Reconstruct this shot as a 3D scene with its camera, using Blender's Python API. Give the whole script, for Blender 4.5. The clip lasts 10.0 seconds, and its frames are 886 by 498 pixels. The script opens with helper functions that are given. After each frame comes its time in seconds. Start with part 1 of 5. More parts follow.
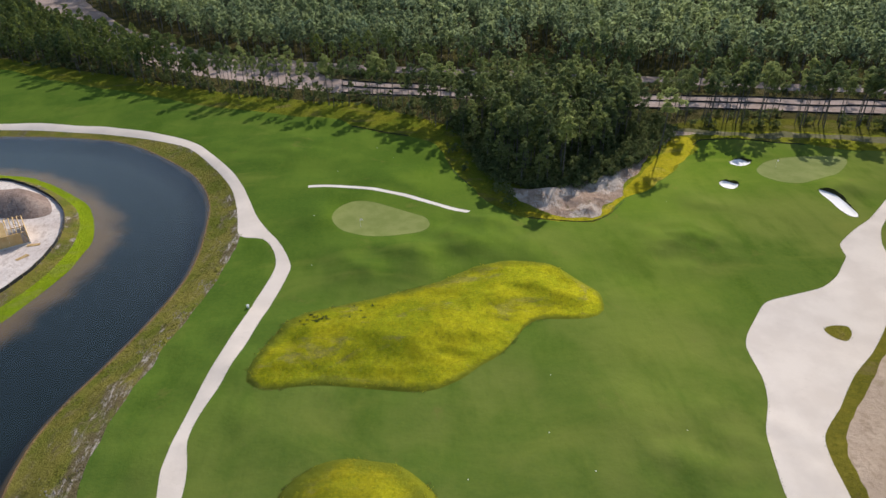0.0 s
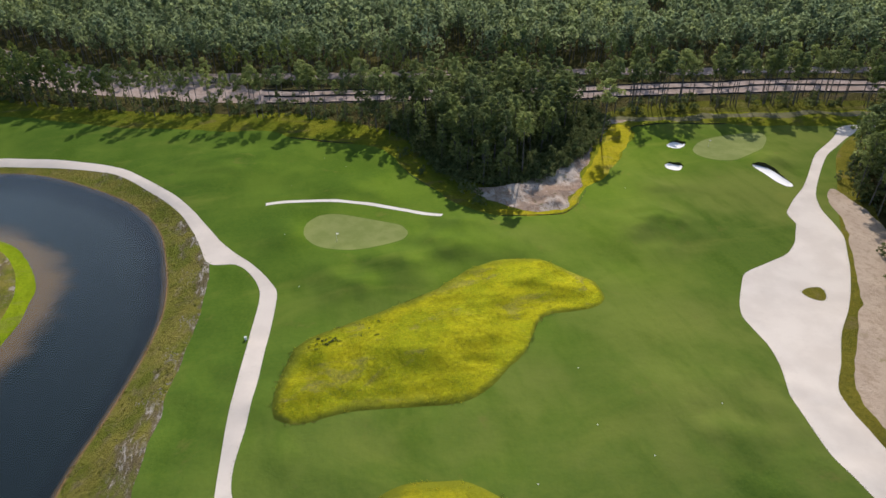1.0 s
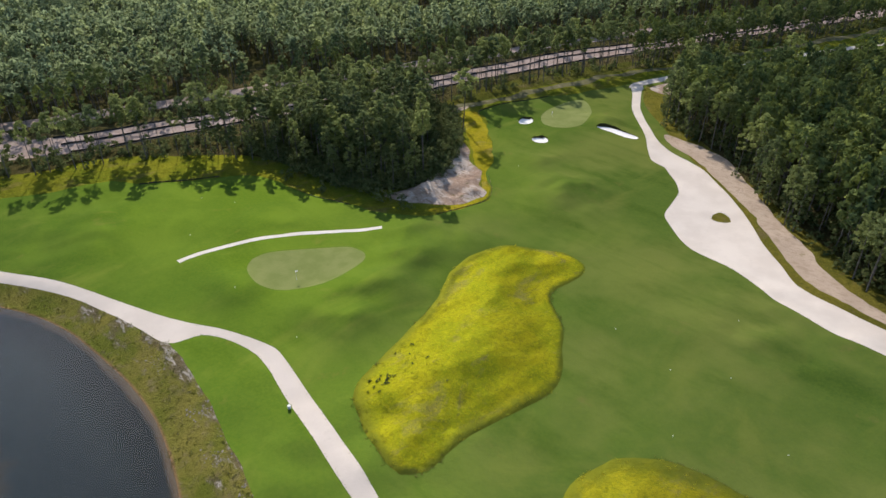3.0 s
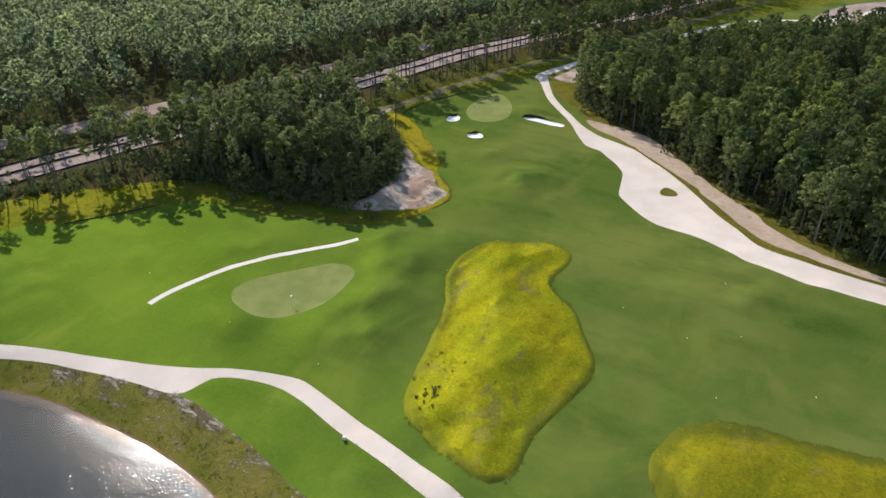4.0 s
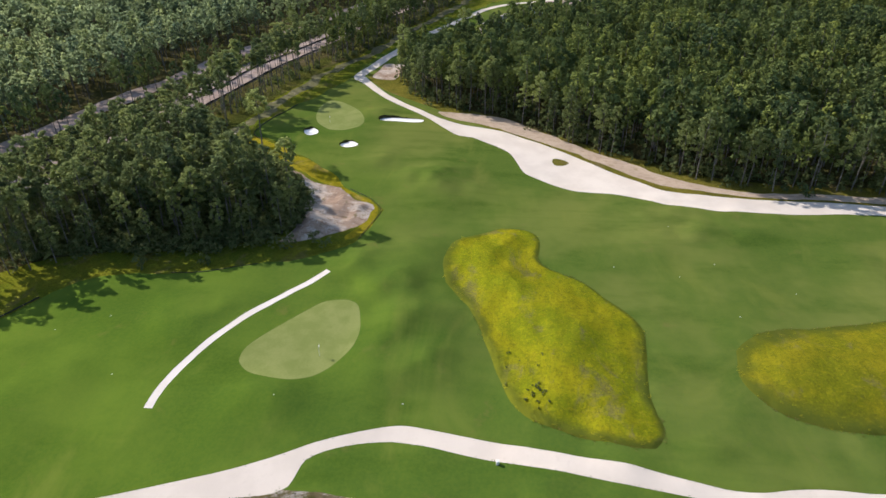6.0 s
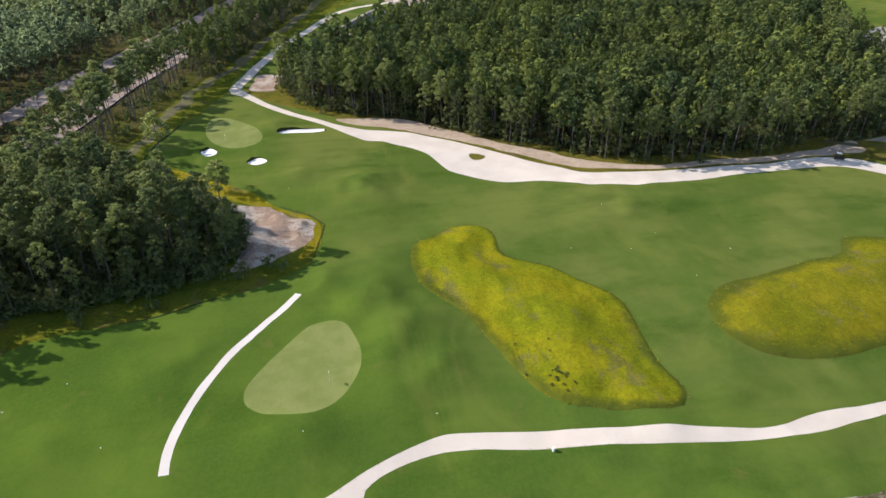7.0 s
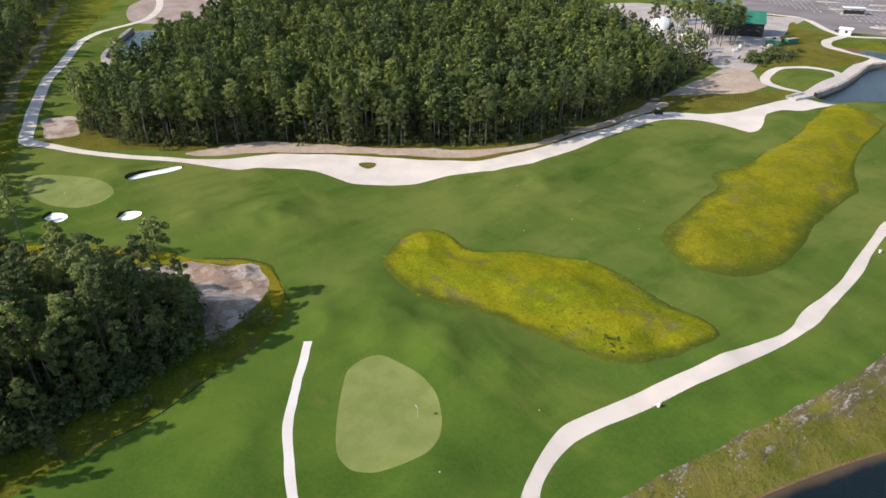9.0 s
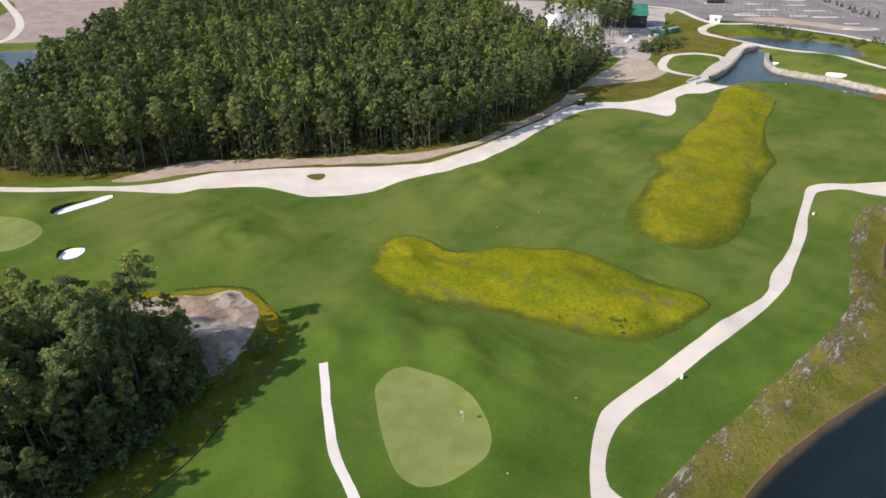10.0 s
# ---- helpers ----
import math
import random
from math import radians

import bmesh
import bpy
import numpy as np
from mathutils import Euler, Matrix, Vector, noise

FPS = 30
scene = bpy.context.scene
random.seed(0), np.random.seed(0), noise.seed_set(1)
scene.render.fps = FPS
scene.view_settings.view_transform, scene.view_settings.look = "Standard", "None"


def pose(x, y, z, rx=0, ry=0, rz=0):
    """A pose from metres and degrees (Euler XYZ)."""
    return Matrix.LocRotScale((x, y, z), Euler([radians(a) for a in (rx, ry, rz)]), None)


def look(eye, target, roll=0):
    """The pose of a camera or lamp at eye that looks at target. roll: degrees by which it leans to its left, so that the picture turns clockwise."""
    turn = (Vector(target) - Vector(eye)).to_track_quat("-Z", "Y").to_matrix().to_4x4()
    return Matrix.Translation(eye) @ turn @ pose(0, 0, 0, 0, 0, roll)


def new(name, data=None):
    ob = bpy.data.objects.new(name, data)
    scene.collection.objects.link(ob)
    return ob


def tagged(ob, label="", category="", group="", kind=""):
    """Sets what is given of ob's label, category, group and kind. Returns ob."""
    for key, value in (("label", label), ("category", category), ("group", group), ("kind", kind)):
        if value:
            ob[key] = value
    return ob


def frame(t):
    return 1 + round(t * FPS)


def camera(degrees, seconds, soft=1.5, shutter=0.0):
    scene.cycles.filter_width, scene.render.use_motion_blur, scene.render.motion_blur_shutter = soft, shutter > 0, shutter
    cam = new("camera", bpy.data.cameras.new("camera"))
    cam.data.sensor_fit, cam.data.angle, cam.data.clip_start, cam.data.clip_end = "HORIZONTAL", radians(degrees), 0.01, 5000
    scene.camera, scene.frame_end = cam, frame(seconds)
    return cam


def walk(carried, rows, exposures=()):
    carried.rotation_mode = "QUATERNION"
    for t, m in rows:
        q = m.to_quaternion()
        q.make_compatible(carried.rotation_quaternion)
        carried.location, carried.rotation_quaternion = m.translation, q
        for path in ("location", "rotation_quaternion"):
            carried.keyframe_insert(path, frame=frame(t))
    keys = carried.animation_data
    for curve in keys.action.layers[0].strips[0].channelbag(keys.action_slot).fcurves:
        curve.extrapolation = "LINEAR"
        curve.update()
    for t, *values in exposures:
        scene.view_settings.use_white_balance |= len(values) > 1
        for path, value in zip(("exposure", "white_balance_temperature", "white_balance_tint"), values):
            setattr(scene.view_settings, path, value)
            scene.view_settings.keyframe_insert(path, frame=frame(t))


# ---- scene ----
# A golf course cut out of pine plantation, seen from a drone 72 m up. Ground is z = 0.
cam = camera(68.3, 10.0)
METRES, EYE, TILT, LEAN, TURN = 242.7, 72.0, 1.0, -3.75, 0.0
ROWS = [
    (0.0, 0.0, 0.0, 0.0, -2.49, -31.93, 4.0),
    (0.5, -0.0409, 0.009, 0.002, -8.3, -32.28, 3.83),
    (1.0, -0.0849, 0.0227, 0.0043, -14.09, -32.64, 3.68),
    (1.5, -0.1302, 0.0407, 0.0063, -19.91, -32.94, 3.47),
    (2.0, -0.1753, 0.0639, 0.0076, -26.33, -33.24, 3.21),
    (2.5, -0.2188, 0.0932, 0.0089, -33.25, -33.55, 2.9),
    (3.0, -0.2586, 0.1279, 0.0104, -41.52, -33.88, 2.45),
    (4.5, -0.3489, 0.2599, 0.0141, -61.66, -34.57, 1.21),
    (5.0, -0.3683, 0.31, 0.0135, -68.12, -34.63, 0.7),
    (6.5, -0.3892, 0.4678, 0.0097, -91.28, -34.31, -0.91),
    (7.0, -0.382, 0.5199, 0.0076, -99.4, -34.02, -1.51),
    (7.5, -0.3689, 0.5663, 0.0044, -106.74, -33.7, -1.96),
    (8.0, -0.3491, 0.6136, 0.0013, -113.65, -33.34, -2.31),
    (8.5, -0.3253, 0.6567, -0.0018, -119.6, -32.98, -2.58),
    (9.0, -0.2994, 0.6941, -0.0044, -125.57, -32.61, -2.82),
    (9.5, -0.2708, 0.727, -0.0071, -131.55, -32.19, -3.02),
    (10.0, -0.2404, 0.7561, -0.01, -137.5, -31.76, -3.16),
]
walk(cam, [(t, pose(0, 0, EYE, TILT, LEAN, TURN) @ pose(METRES * x, METRES * y, METRES * z, 90 + pitch, roll, yaw)) for t, x, y, z, yaw, pitch, roll in ROWS],
     exposures=[(0.0, -0.06), (3.0, 0.05), (6.0, 0.24), (8.0, 0.27), (10.0, 0.22)])

# ---- light: clear day, sun beyond the northern woods ----
SUN_EL, SUN_AZ = 32.5, 26.0          # degrees; azimuth clockwise from +y
world = bpy.data.worlds.new("sky")
scene.world = world
world.use_nodes = True
wn = world.node_tree
sky = wn.nodes.new("ShaderNodeTexSky")
sky.sky_type, sky.sun_disc = "NISHITA", False
sky.sun_elevation, sky.sun_rotation = radians(SUN_EL), radians(SUN_AZ)
wn.links.new(sky.outputs[0], wn.nodes["Background"].inputs[0])
wn.nodes["Background"].inputs[1].default_value = 0.15
sun_dir = Vector((math.sin(radians(SUN_AZ)) * math.cos(radians(SUN_EL)), math.cos(radians(SUN_AZ)) * math.cos(radians(SUN_EL)), math.sin(radians(SUN_EL))))
sun = new("sun", bpy.data.lights.new("sun", "SUN"))
sun.data.energy, sun.data.angle, sun.data.color = 4.65, radians(0.53), (1.0, 0.925, 0.845)
sun.matrix_world = look(sun_dir * 900, (0, 0, 0))


# ---- materials ----
class Nodes:
    """A small builder for one node material."""

    def __init__(self, name):
        self.m = bpy.data.materials.new(name)
        self.m.use_nodes = True
        self.t = self.m.node_tree
        self.b = self.t.nodes["Principled BSDF"]
        self.out = self.t.nodes["Material Output"]
        self.co = self.t.nodes.new("ShaderNodeTexCoord").outputs["Object"]

    def add(self, kind, **values):
        n = self.t.nodes.new(kind)
        for k, v in values.items():
            n.inputs[k].default_value = v
        return n

    def noise(self, scale, detail=4.0, rough=0.55, vec=None, distort=0.0):
        n = self.add("ShaderNodeTexNoise", Scale=scale, Detail=detail, Roughness=rough, Distortion=distort)
        self.t.links.new(vec or self.co, n.inputs["Vector"])
        return n.outputs["Fac"]

    def stretched(self, sx, sy, sz, turn=0.0):
        n = self.add("ShaderNodeMapping")
        n.inputs["Scale"].default_value = (sx, sy, sz)
        n.inputs["Rotation"].default_value = (0, 0, radians(turn))
        self.t.links.new(self.co, n.inputs["Vector"])
        return n.outputs[0]

    def span(self, fac, lo, hi, a=0.0, b=1.0):
        n = self.add("ShaderNodeMapRange")
        n.clamp = True
        n.interpolation_type = "SMOOTHSTEP"
        for i, v in enumerate((lo, hi, a, b)):
            n.inputs[i + 1].default_value = v
        self.t.links.new(fac, n.inputs[0])
        return n.outputs[0]

    def mix(self, fac, a, b, how="MIX"):
        n = self.t.nodes.new("ShaderNodeMix")
        n.data_type, n.blend_type = "RGBA", how
        for sock, v in ((n.inputs[0], fac), (n.inputs[6], a), (n.inputs[7], b)):
            if isinstance(v, (int, float)):
                sock.default_value = v
            elif isinstance(v, tuple):
                sock.default_value = (*v, 1.0)
            else:
                self.t.links.new(v, sock)
        return n.outputs[2]

    def math(self, op, a, b=0.0):
        n = self.t.nodes.new("ShaderNodeMath")
        n.operation = op
        for sock, v in ((n.inputs[0], a), (n.inputs[1], b)):
            if isinstance(v, (int, float)):
                sock.default_value = v
            else:
                self.t.links.new(v, sock)
        return n.outputs[0]

    def colour(self, c):
        if isinstance(c, tuple):
            self.b.inputs["Base Color"].default_value = (*c, 1.0)
        else:
            self.t.links.new(c, self.b.inputs["Base Color"])

    def finish(self, c, rough=0.9, bump=None, strength=0.4, distance=0.1, spec=0.2, metal=0.0):
        self.colour(c)
        self.b.inputs["Roughness"].default_value = rough
        self.b.inputs["Specular IOR Level"].default_value = spec
        self.b.inputs["Metallic"].default_value = metal
        if bump is not None:
            n = self.add("ShaderNodeBump", Strength=strength, Distance=distance)
            self.t.links.new(bump, n.inputs["Height"])
            self.t.links.new(n.outputs[0], self.b.inputs["Normal"])
        return self.m


def fairway_material():
    """Lush by the near green and to the north-west, thin and olive on the far fairway, with worn and dark patches."""
    n = Nodes("mown_fairway_grass")
    sep = n.t.nodes.new("ShaderNodeSeparateXYZ")
    n.t.links.new(n.co, sep.inputs[0])
    u = n.math("ADD", n.math("SUBTRACT", sep.outputs[1], n.math("MULTIPLY", sep.outputs[0], 0.9)), n.math("MULTIPLY", n.math("SUBTRACT", n.noise(0.03, 3), 0.5), 150.0))
    lush = n.mix(n.span(n.noise(0.05, 4, 0.6), 0.35, 0.65), (0.050, 0.099, 0.018), (0.088, 0.141, 0.024))
    thin = n.mix(n.span(n.noise(0.035, 4, 0.6), 0.38, 0.62), (0.080, 0.124, 0.025), (0.144, 0.168, 0.042))
    c = n.mix(n.span(u, 40.0, 150.0), thin, lush)
    c = n.mix(n.span(n.noise(0.09, 5, 0.6, n.stretched(1, 0.4, 1, 35)), 0.50, 0.70, 0, 0.6), c, (0.036, 0.080, 0.012))
    c = n.mix(n.span(n.noise(0.06, 5, 0.65, n.stretched(0.5, 1, 1, 20), 0.8), 0.52, 0.74, 0, 0.4), c, (0.205, 0.210, 0.050))
    c = n.mix(n.span(n.noise(0.11, 6, 0.7, None, 0.5), 0.60, 0.72, 0, 0.4), c, (0.175, 0.130, 0.052))
    c = n.mix(n.span(n.noise(0.28, 4, 0.6, n.stretched(1, 0.15, 1, -28)), 0.48, 0.75, 0, 0.3), c, (0.050, 0.105, 0.016))
    fine = n.noise(1.7, 6, 0.75)
    c = n.mix(n.span(fine, 0.35, 0.65, 0, 0.24), c, (0.135, 0.170, 0.025))
    n.finish(c, 0.9, n.noise(0.5, 6, 0.72), 0.35, 0.4, 0.0)
    waxy = n.add("ShaderNodeBsdfGlossy", Roughness=0.6)
    waxy.inputs[0].default_value = (0.56, 0.82, 0.02, 1)
    both = n.add("ShaderNodeMixShader")
    n.t.links.new(n.span(u, 20.0, 150.0, 0.006, 0.022), both.inputs[0])
    n.t.links.new(n.b.outputs[0], both.inputs[1])
    n.t.links.new(waxy.outputs[0], both.inputs[2])
    n.t.links.new(both.outputs[0], n.out.inputs[0])
    return n.m


def green_material():
    n = Nodes("putting_green_turf")
    c = n.mix(n.span(n.noise(0.25, 4, 0.6), 0.35, 0.65), (0.19, 0.222, 0.064), (0.235, 0.258, 0.085))
    c = n.mix(n.span(n.noise(3.0, 4, 0.6), 0.4, 0.7, 0, 0.3), c, (0.15, 0.20, 0.055))
    return n.finish(c, 0.85, n.noise(12, 3), 0.15, 0.03, 0.02)


def rough_material(name, a, b, bare, dark, bump=0.9, deep=0.5, waxen=1.0, fades=False):
    n = Nodes(name)
    c = n.mix(n.span(n.noise(0.09, 5, 0.6), 0.40, 0.60), a, b)
    c = n.mix(n.span(n.noise(0.4, 7, 0.7, n.stretched(0.35, 1, 1, 20), 0.6), 0.46, 0.64, 0, 0.6), c, a)
    c = n.mix(n.span(n.noise(0.9, 7, 0.75, n.stretched(1, 0.5, 1, 60)), 0.52, 0.70, 0, 0.5), c, (b[0] * 1.3, b[1] * 1.25, b[2]))
    c = n.mix(n.span(n.noise(0.13, 6, 0.7, n.stretched(0.6, 1, 1, 25), 0.6), 0.54, 0.64, 0, 0.75), c, bare)
    c = n.mix(n.span(n.noise(0.75, 7, 0.78, n.stretched(0.5, 1, 1, 25)), 0.53, 0.74, 0, 0.7), c, dark)
    c = n.mix(n.span(n.noise(1.5, 8, 0.85), 0.47, 0.60, 0, 0.55), c, dark)
    c = n.mix(n.span(n.noise(2.4, 6, 0.8), 0.50, 0.62, 0, 0.45), c, (b[0] * 1.35, b[1] * 1.35, b[2]))
    if fades:
        # the mown turf thins into the tall grass within the last metres
        att = n.t.nodes.new("ShaderNodeAttribute")
        att.attribute_name = "tint"
        edge = n.math("ADD", att.outputs["Fac"], n.math("MULTIPLY", n.math("SUBTRACT", n.noise(0.16, 6, 0.7), 0.53), 1.1))
        c = n.mix(n.span(edge, 0.0, 0.5, 0.95, 0.0), c, (0.088, 0.118, 0.026))
    n.finish(c, 0.9, n.noise(1.3, 9, 0.88), bump, 2.2 * deep, 0.0)
    waxy = n.add("ShaderNodeBsdfGlossy", Roughness=0.65)
    waxy.inputs[0].default_value = (0.85, 0.85, 0.04, 1)
    both = n.add("ShaderNodeMixShader", Fac=0.04 * waxen)
    n.t.links.new(n.b.outputs[0], both.inputs[1])
    n.t.links.new(waxy.outputs[0], both.inputs[2])
    n.t.links.new(both.outputs[0], n.out.inputs[0])
    return n.m


def bank_material(name="weedy_bank_grass", shore=False):
    """Weedy bank; towards the fairway bare grey soil with pale clods, towards the water greener grass."""
    n = Nodes(name)
    c = n.mix(n.span(n.noise(0.12, 4, 0.6), 0.36, 0.64), (0.145, 0.160, 0.024), (0.235, 0.205, 0.045))
    c = n.mix(n.span(n.noise(0.35, 5, 0.7), 0.52, 0.7, 0, 0.6), c, (0.24, 0.19, 0.11))
    along = n.stretched(1, 0.3, 1, -6)
    bare = n.noise(0.22, 5, 0.65, n.stretched(1, 0.5, 1, -6))
    if shore:
        att = n.t.nodes.new("ShaderNodeAttribute")
        att.attribute_name = "tint"
        bare = n.math("ADD", bare, n.math("MULTIPLY", n.math("SUBTRACT", att.outputs["Fac"], 0.5), 0.32))
        c = n.mix(n.span(att.outputs["Fac"], 0.0, 0.05, 0.9, 0.0), c, (0.30, 0.17, 0.10))
    c = n.mix(n.span(bare, 0.46, 0.62, 0, 0.8), c, (0.155, 0.115, 0.075))
    clod = n.math("MULTIPLY", n.span(bare, 0.48, 0.62), n.span(n.noise(0.9, 8, 0.75, along, 0.5), 0.50, 0.60, 0, 0.9))
    c = n.mix(clod, c, (0.52, 0.46, 0.40))
    c = n.mix(n.span(n.noise(1.6, 6, 0.75), 0.5, 0.75, 0, 0.7), c, (0.060, 0.064, 0.020))
    return n.finish(c, 0.9, n.noise(1.1, 8, 0.78), 1.0, 0.5, 0.02)


def sand_material(name, a, b, stain, fine_bump=0.25):
    n = Nodes(name)
    c = n.mix(n.span(n.noise(0.12, 4, 0.6), 0.35, 0.65), a, b)
    c = n.mix(n.span(n.noise(0.9, 6, 0.7), 0.55, 0.8, 0, 0.45), c, stain)
    c = n.mix(n.span(n.noise(6, 4, 0.7), 0.5, 0.8, 0, 0.25), c, stain)
    return n.finish(c, 0.95, n.noise(3.0, 6, 0.7), fine_bump, 0.1, 0.03)


def dirt_material(name, a, b, stain, weeds, rills=0.48, bump=0.7, sparse=0.58):
    n = Nodes(name)
    c = n.mix(n.span(n.noise(0.1, 5, 0.6), 0.35, 0.65), a, b)
    c = n.mix(n.span(n.noise(0.9, 10, 0.78, n.stretched(1, 0.6, 1, 75), 0.4), rills, rills + 0.14, 0, 0.7), c, stain)
    c = n.mix(n.span(n.noise(0.22, 7, 0.75), sparse, sparse + 0.14, 0, 0.8), c, weeds)
    return n.finish(c, 0.95, n.noise(1.2, 6, 0.7), bump, 0.3, 0.02)


def spit_material():
    """Pale sand over pinkish brown soil, cut by rills, with thin weeds."""
    n = Nodes("bare_pale_sand")
    c = n.mix(n.span(n.noise(0.13, 5, 0.6), 0.42, 0.58), (0.58, 0.485, 0.41), (0.40, 0.285, 0.215))
    c = n.mix(n.span(n.noise(0.9, 9, 0.75, n.stretched(1, 0.3, 1, 40), 1.0), 0.51, 0.60, 0, 0.85), c, (0.28, 0.19, 0.135))
    c = n.mix(n.span(n.noise(1.3, 8, 0.75, n.stretched(0.4, 1, 1, 30), 0.8), 0.56, 0.64, 0, 0.7), c, (0.66, 0.61, 0.56))
    c = n.mix(n.span(n.noise(0.24, 6, 0.7), 0.58, 0.68, 0, 0.85), c, (0.20, 0.165, 0.075))
    return n.finish(c, 0.95, n.noise(0.9, 8, 0.75), 1.0, 0.6, 0.02)


def bed_material():
    """Pond bed: pale sand in the shallows, silt in the deep, darkened for light the water absorbs."""
    n = Nodes("pond_bed_with_depth_shade")
    sep = n.t.nodes.new("ShaderNodeSeparateXYZ")
    n.t.links.new(n.co, sep.inputs[0])
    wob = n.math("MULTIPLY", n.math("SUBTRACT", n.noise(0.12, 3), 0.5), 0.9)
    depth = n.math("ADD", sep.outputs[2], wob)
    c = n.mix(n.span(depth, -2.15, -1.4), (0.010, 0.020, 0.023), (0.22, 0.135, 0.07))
    return n.finish(c, 0.9)


def water_material():
    n = Nodes("pond_water")
    wave = n.noise(2.0, 2.5, 0.6, n.stretched(1, 1.4, 1, 26))
    bump = n.add("ShaderNodeBump", Strength=0.5, Distance=0.12)
    n.t.links.new(wave, bump.inputs["Height"])
    gloss = n.add("ShaderNodeBsdfGlossy", Roughness=0.11)
    n.t.links.new(bump.outputs[0], gloss.inputs["Normal"])
    clear = n.add("ShaderNodeBsdfTransparent")
    clear.inputs[0].default_value = (0.74, 0.86, 0.90, 1)
    fres = n.add("ShaderNodeFresnel", IOR=1.5)
    n.t.links.new(bump.outputs[0], fres.inputs["Normal"])
    both = n.t.nodes.new("ShaderNodeMixShader")
    n.t.links.new(fres.outputs[0], both.inputs[0])
    n.t.links.new(clear.outputs[0], both.inputs[1])
    n.t.links.new(gloss.outputs[0], both.inputs[2])
    n.t.links.new(both.outputs[0], n.out.inputs[0])
    return n.m


def leaf_material(name, a, b, c, per_tree=True, glow=0.5):
    """Needles or leaves: each tree has a tint of its own, each tuft another; some light passes through."""
    n = Nodes(name)
    geo = n.t.nodes.new("ShaderNodeNewGeometry")
    if per_tree:
        info = n.t.nodes.new("ShaderNodeObjectInfo")
        tint = info.outputs["Random"]
    else:
        att = n.t.nodes.new("ShaderNodeAttribute")
        att.attribute_name = "tint"
        tint = att.outputs["Fac"]
    col = n.mix(tint, a, b)
    col = n.mix(n.span(geo.outputs["Random Per Island"], 0.3, 1.0, 0, 0.7), col, c)
    d = n.add("ShaderNodeBsdfDiffuse")
    tr = n.add("ShaderNodeBsdfTranslucent")
    mx = n.add("ShaderNodeMixShader", Fac=glow)
    n.t.links.new(col, d.inputs[0])
    n.t.links.new(col, tr.inputs[0])
    n.t.links.new(d.outputs[0], mx.inputs[1])
    n.t.links.new(tr.outputs[0], mx.inputs[2])
    n.t.links.new(mx.outputs[0], n.out.inputs[0])
    return n.m


def plain_material(name, a, b, scale=1.5, rough=0.7, metal=0.0, bump=0.1):
    n = Nodes(name)
    c = n.mix(n.span(n.noise(scale, 5, 0.65), 0.3, 0.7), a, b)
    return n.finish(c, rough, n.noise(scale * 6, 4), bump, 0.02, 0.4, metal)


def asphalt_material():
    n = Nodes("worn_asphalt")
    c = n.mix(n.span(n.noise(0.06, 4, 0.6), 0.35, 0.65), (0.19, 0.165, 0.16), (0.25, 0.22, 0.215))
    c = n.mix(n.span(n.noise(0.5, 5, 0.7), 0.5, 0.75, 0, 0.5), c, (0.30, 0.26, 0.24))
    return n.finish(c, 0.9, n.noise(6, 4), 0.2, 0.03, 0.2)


FAIRWAY = fairway_material()
GREEN = green_material()
ROUGH = rough_material("tall_yellow_rough_grass", (0.225, 0.27, 0.014), (0.40, 0.355, 0.016), (0.185, 0.155, 0.095), (0.105, 0.115, 0.020), 0.9, 0.5, 1.5, True)
ROUGH_SOUTH = rough_material("tall_olive_rough_grass", (0.21, 0.225, 0.016), (0.37, 0.315, 0.02), (0.22, 0.18, 0.09), (0.10, 0.110, 0.020), 0.9, 0.5, 1.5, True)
BAND = rough_material("unmown_band_grass", (0.11, 0.155, 0.02), (0.215, 0.215, 0.028), (0.19, 0.155, 0.07), (0.07, 0.09, 0.016), waxen=0.6)
VERGE = rough_material("thin_olive_verge_grass", (0.15, 0.145, 0.03), (0.23, 0.195, 0.04), (0.22, 0.165, 0.09), (0.085, 0.085, 0.02), waxen=0.4)
SCRUB = rough_material("brown_green_roadside_scrub", (0.062, 0.078, 0.022), (0.115, 0.112, 0.030), (0.17, 0.135, 0.085), (0.04, 0.05, 0.016), waxen=0.3)
GOLD = rough_material("golden_dry_grass", (0.29, 0.25, 0.016), (0.38, 0.29, 0.03), (0.33, 0.25, 0.10), (0.18, 0.17, 0.02))
LIME = rough_material("bright_shore_grass", (0.15, 0.235, 0.012), (0.21, 0.28, 0.014), (0.2, 0.22, 0.05), (0.12, 0.18, 0.014), 0.6, 0.3)
BANK = bank_material()
SHORE = bank_material("weedy_pond_bank", True)
FLOOR = rough_material("forest_floor_litter", (0.085, 0.08, 0.03), (0.12, 0.10, 0.045), (0.18, 0.14, 0.09), (0.045, 0.055, 0.016), waxen=0.0)
# Dense turf, coloured darker for the shade that falls on the steep face.
LIP_SHADED = rough_material("bunker_lip_turf_with_shade", (0.035, 0.038, 0.018), (0.05, 0.05, 0.022), (0.06, 0.045, 0.03), (0.02, 0.025, 0.012), 0.6, 0.15, 0.0)
PATH = sand_material("crushed_shell_path", (0.63, 0.55, 0.48), (0.69, 0.605, 0.53), (0.53, 0.455, 0.39))
SAND = sand_material("waste_area_sand", (0.65, 0.57, 0.50), (0.72, 0.64, 0.565), (0.56, 0.48, 0.415))
BUNKER = sand_material("white_bunker_sand", (0.86, 0.83, 0.80), (0.90, 0.88, 0.86), (0.80, 0.76, 0.72))
